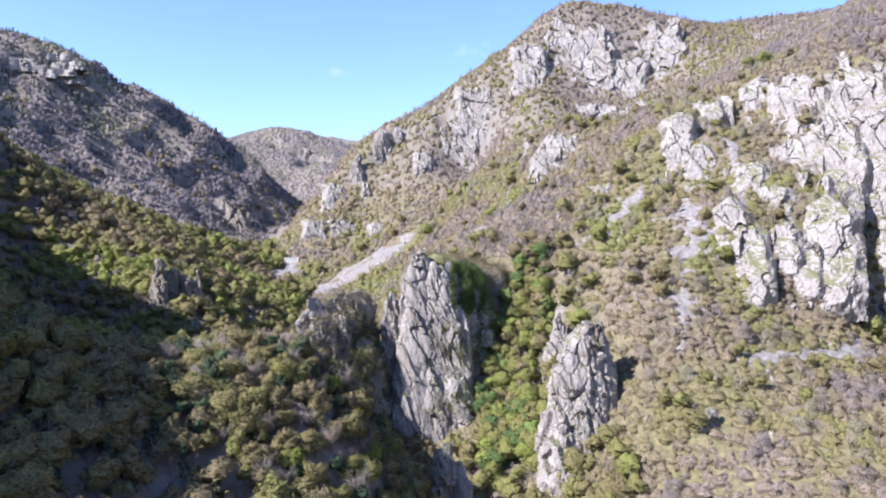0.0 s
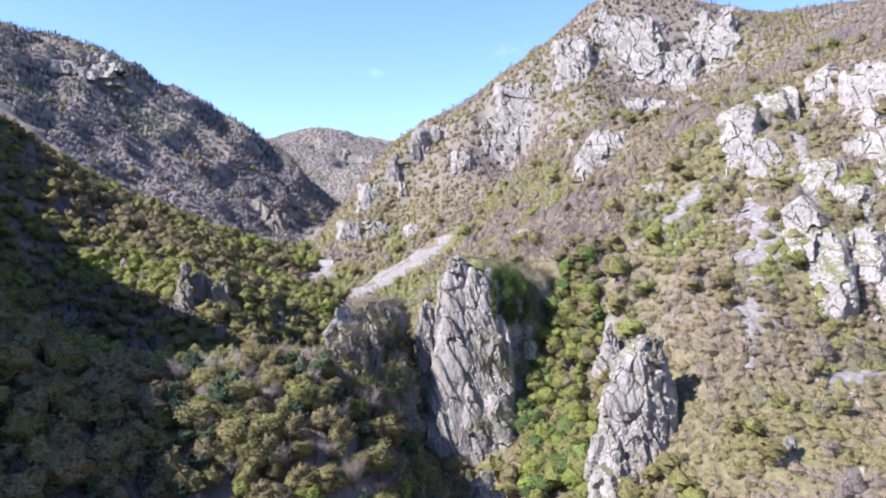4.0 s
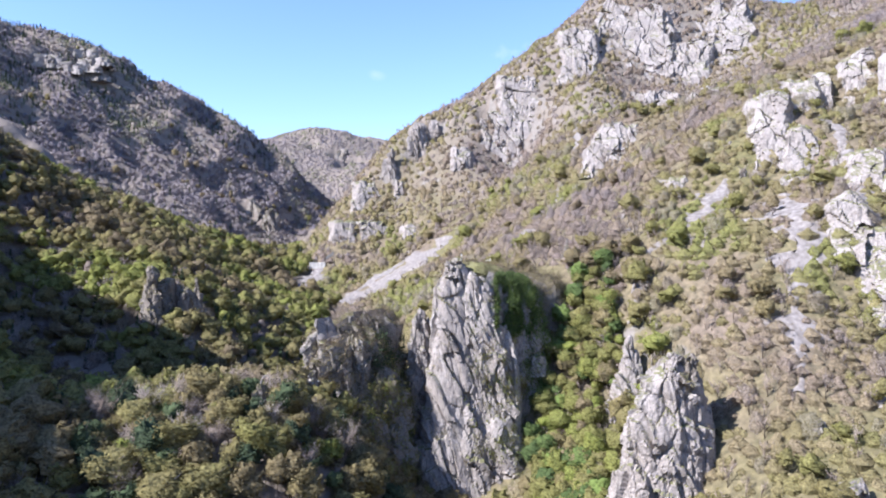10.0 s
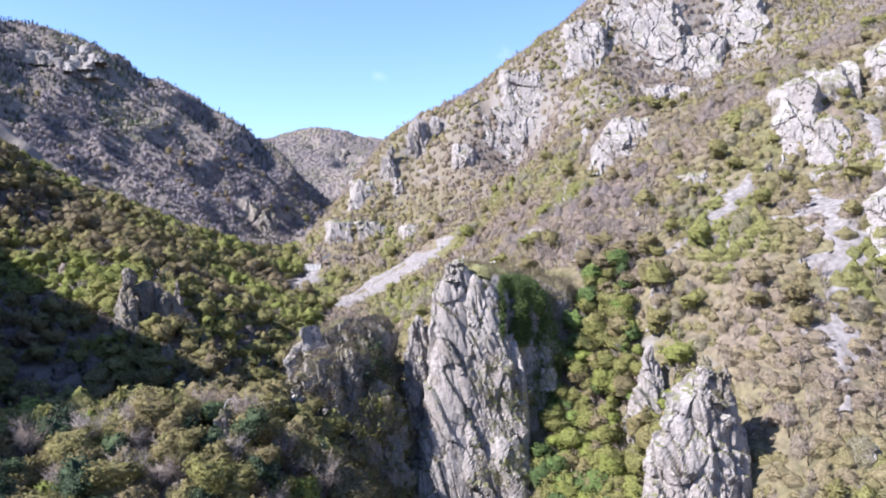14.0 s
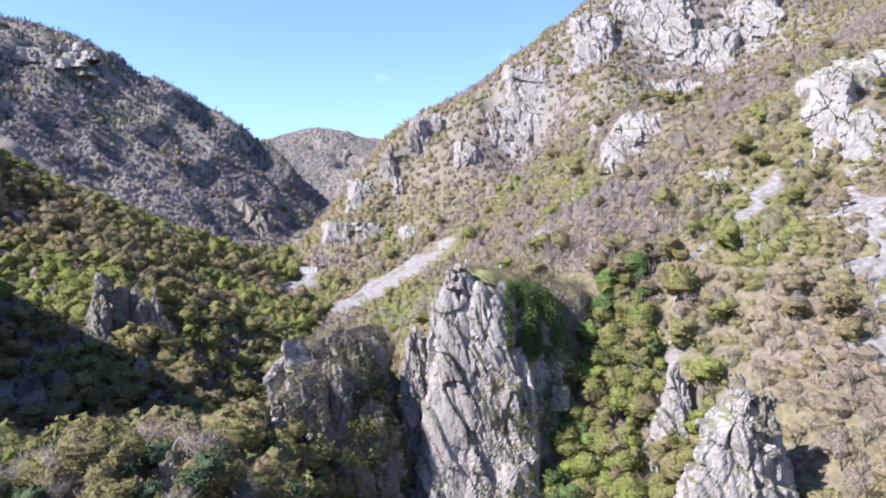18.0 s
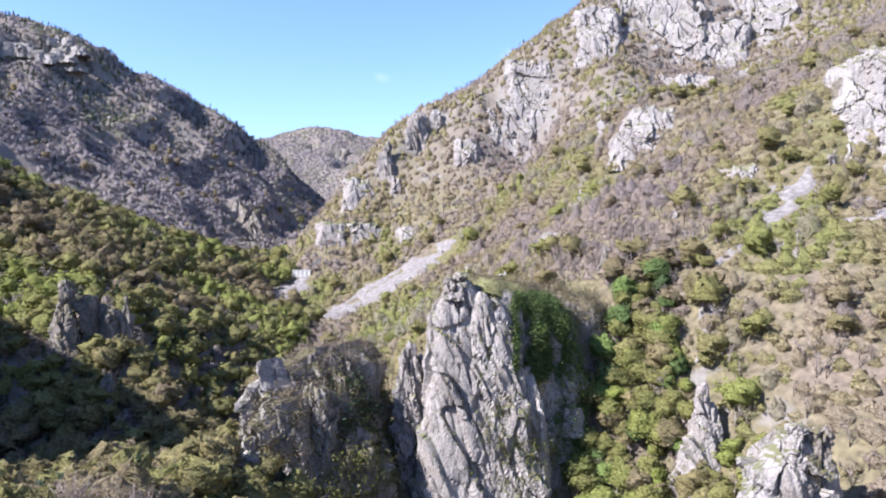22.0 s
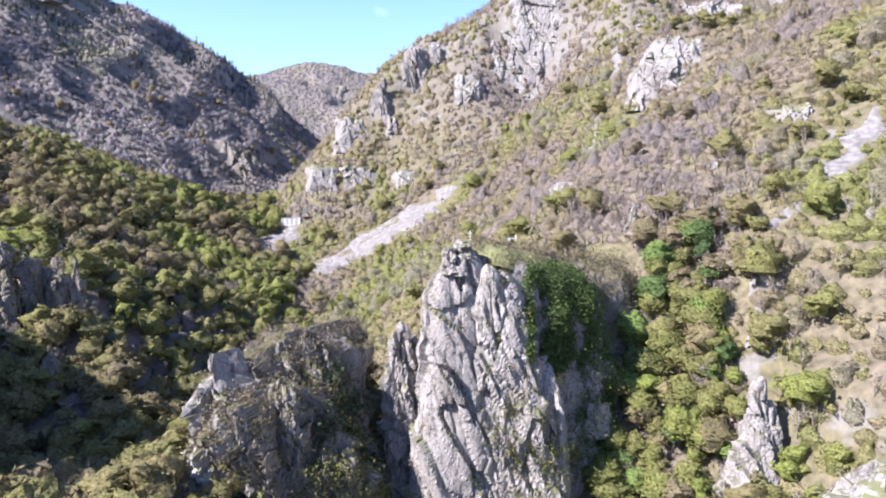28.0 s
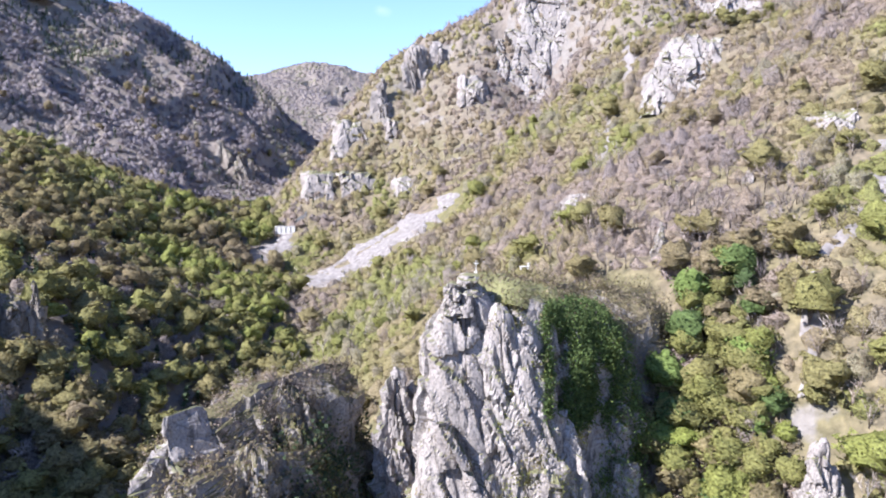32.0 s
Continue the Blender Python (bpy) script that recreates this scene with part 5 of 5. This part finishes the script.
P_near = P_near[~((np.abs(P_near[:, 0] + 51) < 4.5) & (np.abs(P_near[:, 1] + 139) < 8))]
order = np.argsort(np.hypot(P_near[:, 0] + 45, P_near[:, 1] + 150))
near300, rest = P_near[order[:280]], P_near[order[280:]]
plant("shaded near spur", rest, [("leafy", 0.55), ("bare", 0.35), ("conifer", 0.1)], RNG)
used = set()
for x, y, z in near300:
    k = int(RNG.choice(9, p=[0.2, 0.18, 0.1, 0.05, 0.14, 0.12, 0.09, 0.08, 0.04]))
    sc = RNG.uniform(0.7, 1.3)
    m = Matrix.LocRotScale((x, y, z), Euler((0, 0, RNG.uniform(0, 6.28))), (sc, sc, sc * RNG.uniform(0.9, 1.15)))
    if k not in used:
        used.add(k)
        KINDS[k].matrix_basis = m
    else:
        copy_thing(KINDS[k], m)


# ---------- what clings to the crags ----------
def cling(name, label, ob, count, keep, size, mat, seed, tone=(0.2, 0.9), twigs=False, sprays=16, reach=0.8):
    """Tufts and sprays rooted on the faces of a crag where keep(centre, normal) allows."""
    rng = np.random.default_rng(seed)
    me = ob.data
    n = len(me.polygons)
    c, nn, ar = np.empty(n * 3), np.empty(n * 3), np.empty(n)
    me.polygons.foreach_get("center", c)
    me.polygons.foreach_get("normal", nn)
    me.polygons.foreach_get("area", ar)
    c, nn = c.reshape(-1, 3), nn.reshape(-1, 3)
    w = ar * keep(c, nn)
    if w.sum() <= 0:
        return
    pick = rng.choice(n, count, p=w / w.sum())
    root = c[pick] + nn[pick] * 0.15
    t = rng.uniform(*tone, count)
    p = np.repeat(root, sprays, 0)
    d = rng.normal(size=p.shape) * reach + np.repeat(nn[pick], sprays, 0) * reach * 0.7
    d[:, 2] += reach * 0.25
    v = slivers(p, d * 1.1, 0.06, rng) if twigs else tris_at(p + d, size, rng)
    me2 = mesh_of(name, v.reshape(-1, 3), np.arange(len(v) * 3).reshape(-1, 3), mat)
    away = np.repeat(nn[pick] * 0.5, sprays, 0) + d / reach * 0.5 + (0, 0, 0.3)
    away /= np.linalg.norm(away, axis=1)[:, None] + 1e-9
    me2.attributes.new("out", "FLOAT_VECTOR", "POINT").data.foreach_set("vector", np.repeat(away, 3, 0).astype(np.float32).ravel())
    me2.attributes.new("tone", "FLOAT", "POINT").data.foreach_set("value", np.repeat(t, sprays * 3).astype(np.float32))
    tagged(new(name, me2), label, name, kind="stuff")


def patchy(c, s, seed, cut=0.0):
    return (fbm(c[:, 0] / s, c[:, 1] / s, c[:, 2] / s, 3, seed) > cut).astype(float)


cling("ivy", "dark green ivy hanging down the recess of the tower", tower, 2600,
      lambda c, n: (c[:, 0] > 21) & (c[:, 0] < 42) & (c[:, 2] > 62) & (c[:, 2] < 92.5) & (c[:, 1] < 24) & (fbm(c[:, 0] / 5, c[:, 1] / 5, c[:, 2] / 8, 3, 3) + (c[:, 2] - 74) / 40 - np.abs(c[:, 0] - 31) / 18 + 0.45 > 0), 0.34, IVY, 1)
cling("grass_tufts", "dry grass and low bushes on the ledges of the tower", tower, 700, lambda c, n: (n[:, 2] > 0.35) * patchy(c, 6, 5, -0.1) * (c[:, 2] < 99), 0.28, SCRUB, 2, (0.3, 1.0))
cling("scrub", "brown scrub in the cracks of the tower", tower, 160, lambda c, n: (n[:, 2] > 0.05) * patchy(c, 9, 7, 0.35) * (c[:, 2] < 85), 0.3, SCRUB, 3, (0.0, 0.6), reach=1.1)
cling("scrub", "brown brush on top of the dark crag", left_crag, 1500, lambda c, n: (n[:, 2] > 0.3) * 1.2 + (patchy(c, 7, 9, 0.12) > 0) * 0.5 * (c[:, 2] > 40), 0.34, SCRUB, 4, (0.2, 0.8), sprays=26, reach=1.1)
cling("bushes", "olive and brown bushes rooted in the wall of the dark crag", left_crag, 500, lambda c, n: (c[:, 2] > 4) * (c[:, 2] < 66) * patchy(c, 6, 41, 0.15) * (n[:, 1] < 0.3), 0.4, LEAF, 22, (0.0, 0.8), sprays=30, reach=1.9)
cling("scrub", "brown brush on the sloping shelf of the dark crag", left_low, 800, lambda c, n: ((n[:, 2] > 0.25) * 1.0 + patchy(c, 6, 43, 0.2) * 0.4) * (c[:, 2] > 15), 0.36, SCRUB, 23, (0.2, 0.9), sprays=24, reach=1.3)
cling("bushes", "olive bushes covering the low shelf of the dark crag", left_shelf, 700, lambda c, n: (c[:, 2] > -2) * (0.1 + patchy(c, 6, 47, 0.0)), 0.42, LEAF, 24, (0.2, 0.9), sprays=26, reach=1.6)
cling("pine_scrub", "dark green pine scrub hanging in the shaded wall of the crag", left_crag, 420, lambda c, n: (c[:, 0] > -44) * (patchy(c, 8, 33, 0.0)) * (c[:, 2] > 10) * (c[:, 2] < 64), 0.6, NEEDLE, 21, (0.4, 1.0), sprays=22, reach=1.7)
cling("twigs", "leafless brush on top of the dark crag", left_crag, 500, lambda c, n: (n[:, 2] > 0.15) * patchy(c, 8, 10, 0.0), 0.3, TWIG, 5, (0, 1), twigs=True, reach=1.3)
cling("grass_tufts", "green tufts on the ribs of the pale crag", right_crag, 400, lambda c, n: (n[:, 2] > 0.25) * patchy(c, 7, 12, 0.0), 0.28, SCRUB, 6, (0.3, 1.0))
cling("scrub", "scrub on the grassy spur behind the tower", saddle, 2200, lambda c, n: (n[:, 2] > 0.05) * (c[:, 0] > 14), 0.36, SCRUB, 7, (0.2, 0.9), sprays=22, reach=1.4)
cling("scrub", "low olive scrub on the edge of the meadow", meadow, 1100, lambda c, n: ((c[:, 0] > 13 + 3 * np.sin(c[:, 1])) | (n[:, 2] < 0.9)) * (c[:, 2] < 99.6), 0.3, SCRUB, 17, (0.1, 0.9), reach=0.9)
cling("ivy", "ivy and bushes down the dark cleft of the tower", tower, 1100, lambda c, n: (c[:, 0] > 22) & (c[:, 0] < 56) & (c[:, 2] > 5) & (c[:, 2] < 84) & (c[:, 1] < 26) & (fbm(c[:, 0] / 6, c[:, 1] / 6, c[:, 2] / 14, 3, 23) + (c[:, 0] - 36) / 14 > 0.1), 0.36, IVY, 18, (0.0, 1.0), reach=1.2)
for k_, rib_ in enumerate(ribs[:5]):
    cling("bushes", "green and olive bushes down the clefts between the ribs", rib_, 170, lambda c, n: patchy(c, 7, 51, 0.08) * (n[:, 0] > -0.3) * (c[:, 2] > 0), 0.36, LEAF, 60 + k_, (0.3, 1.0), sprays=24, reach=1.2)
cling("grass_tufts", "dry tufts on the ledges of the pillar", pillar, 260, lambda c, n: patchy(c, 6, 53, 0.15) * (n[:, 2] > 0.1) * (c[:, 2] < 92), 0.3, SCRUB, 66, (0.4, 1.0), reach=0.8)
cling("scrub", "green scrub at the foot of the fin", fin, 160, lambda c, n: (c[:, 2] < 78) * (n[:, 2] > -0.2), 0.3, IVY, 8, (0.4, 1.0), reach=1.0)

# bleached dead trunk bent into an arch
DEADWOOD = plain_material("bleached_wood", [(0.3, (0.2, 0.18, 0.16)), (0.7, (0.33, 0.3, 0.27))], 3.0, bump_by=0.03)
bm = bmesh.new()
arc = [(-51.6 + 1.5 * math.cos(a), -132 + 0.5 * math.sin(a), 67.4 + 2.9 * math.sin(a)) for a in np.linspace(math.pi, 0.05, 12)]
for k in range(11):
    limb(bm, arc[k], arc[k + 1], 0.26 - 0.015 * k, 0.26 - 0.015 * (k + 1), 7)
limb(bm, arc[8], (-49.0, -131.6, 69.4), 0.1, 0.05, 5)
dead = tagged(new("dead_trunk", from_bm("dead_trunk", bm, DEADWOOD)), "bleached dead trunk bent into an arch over a rock", "dead tree")
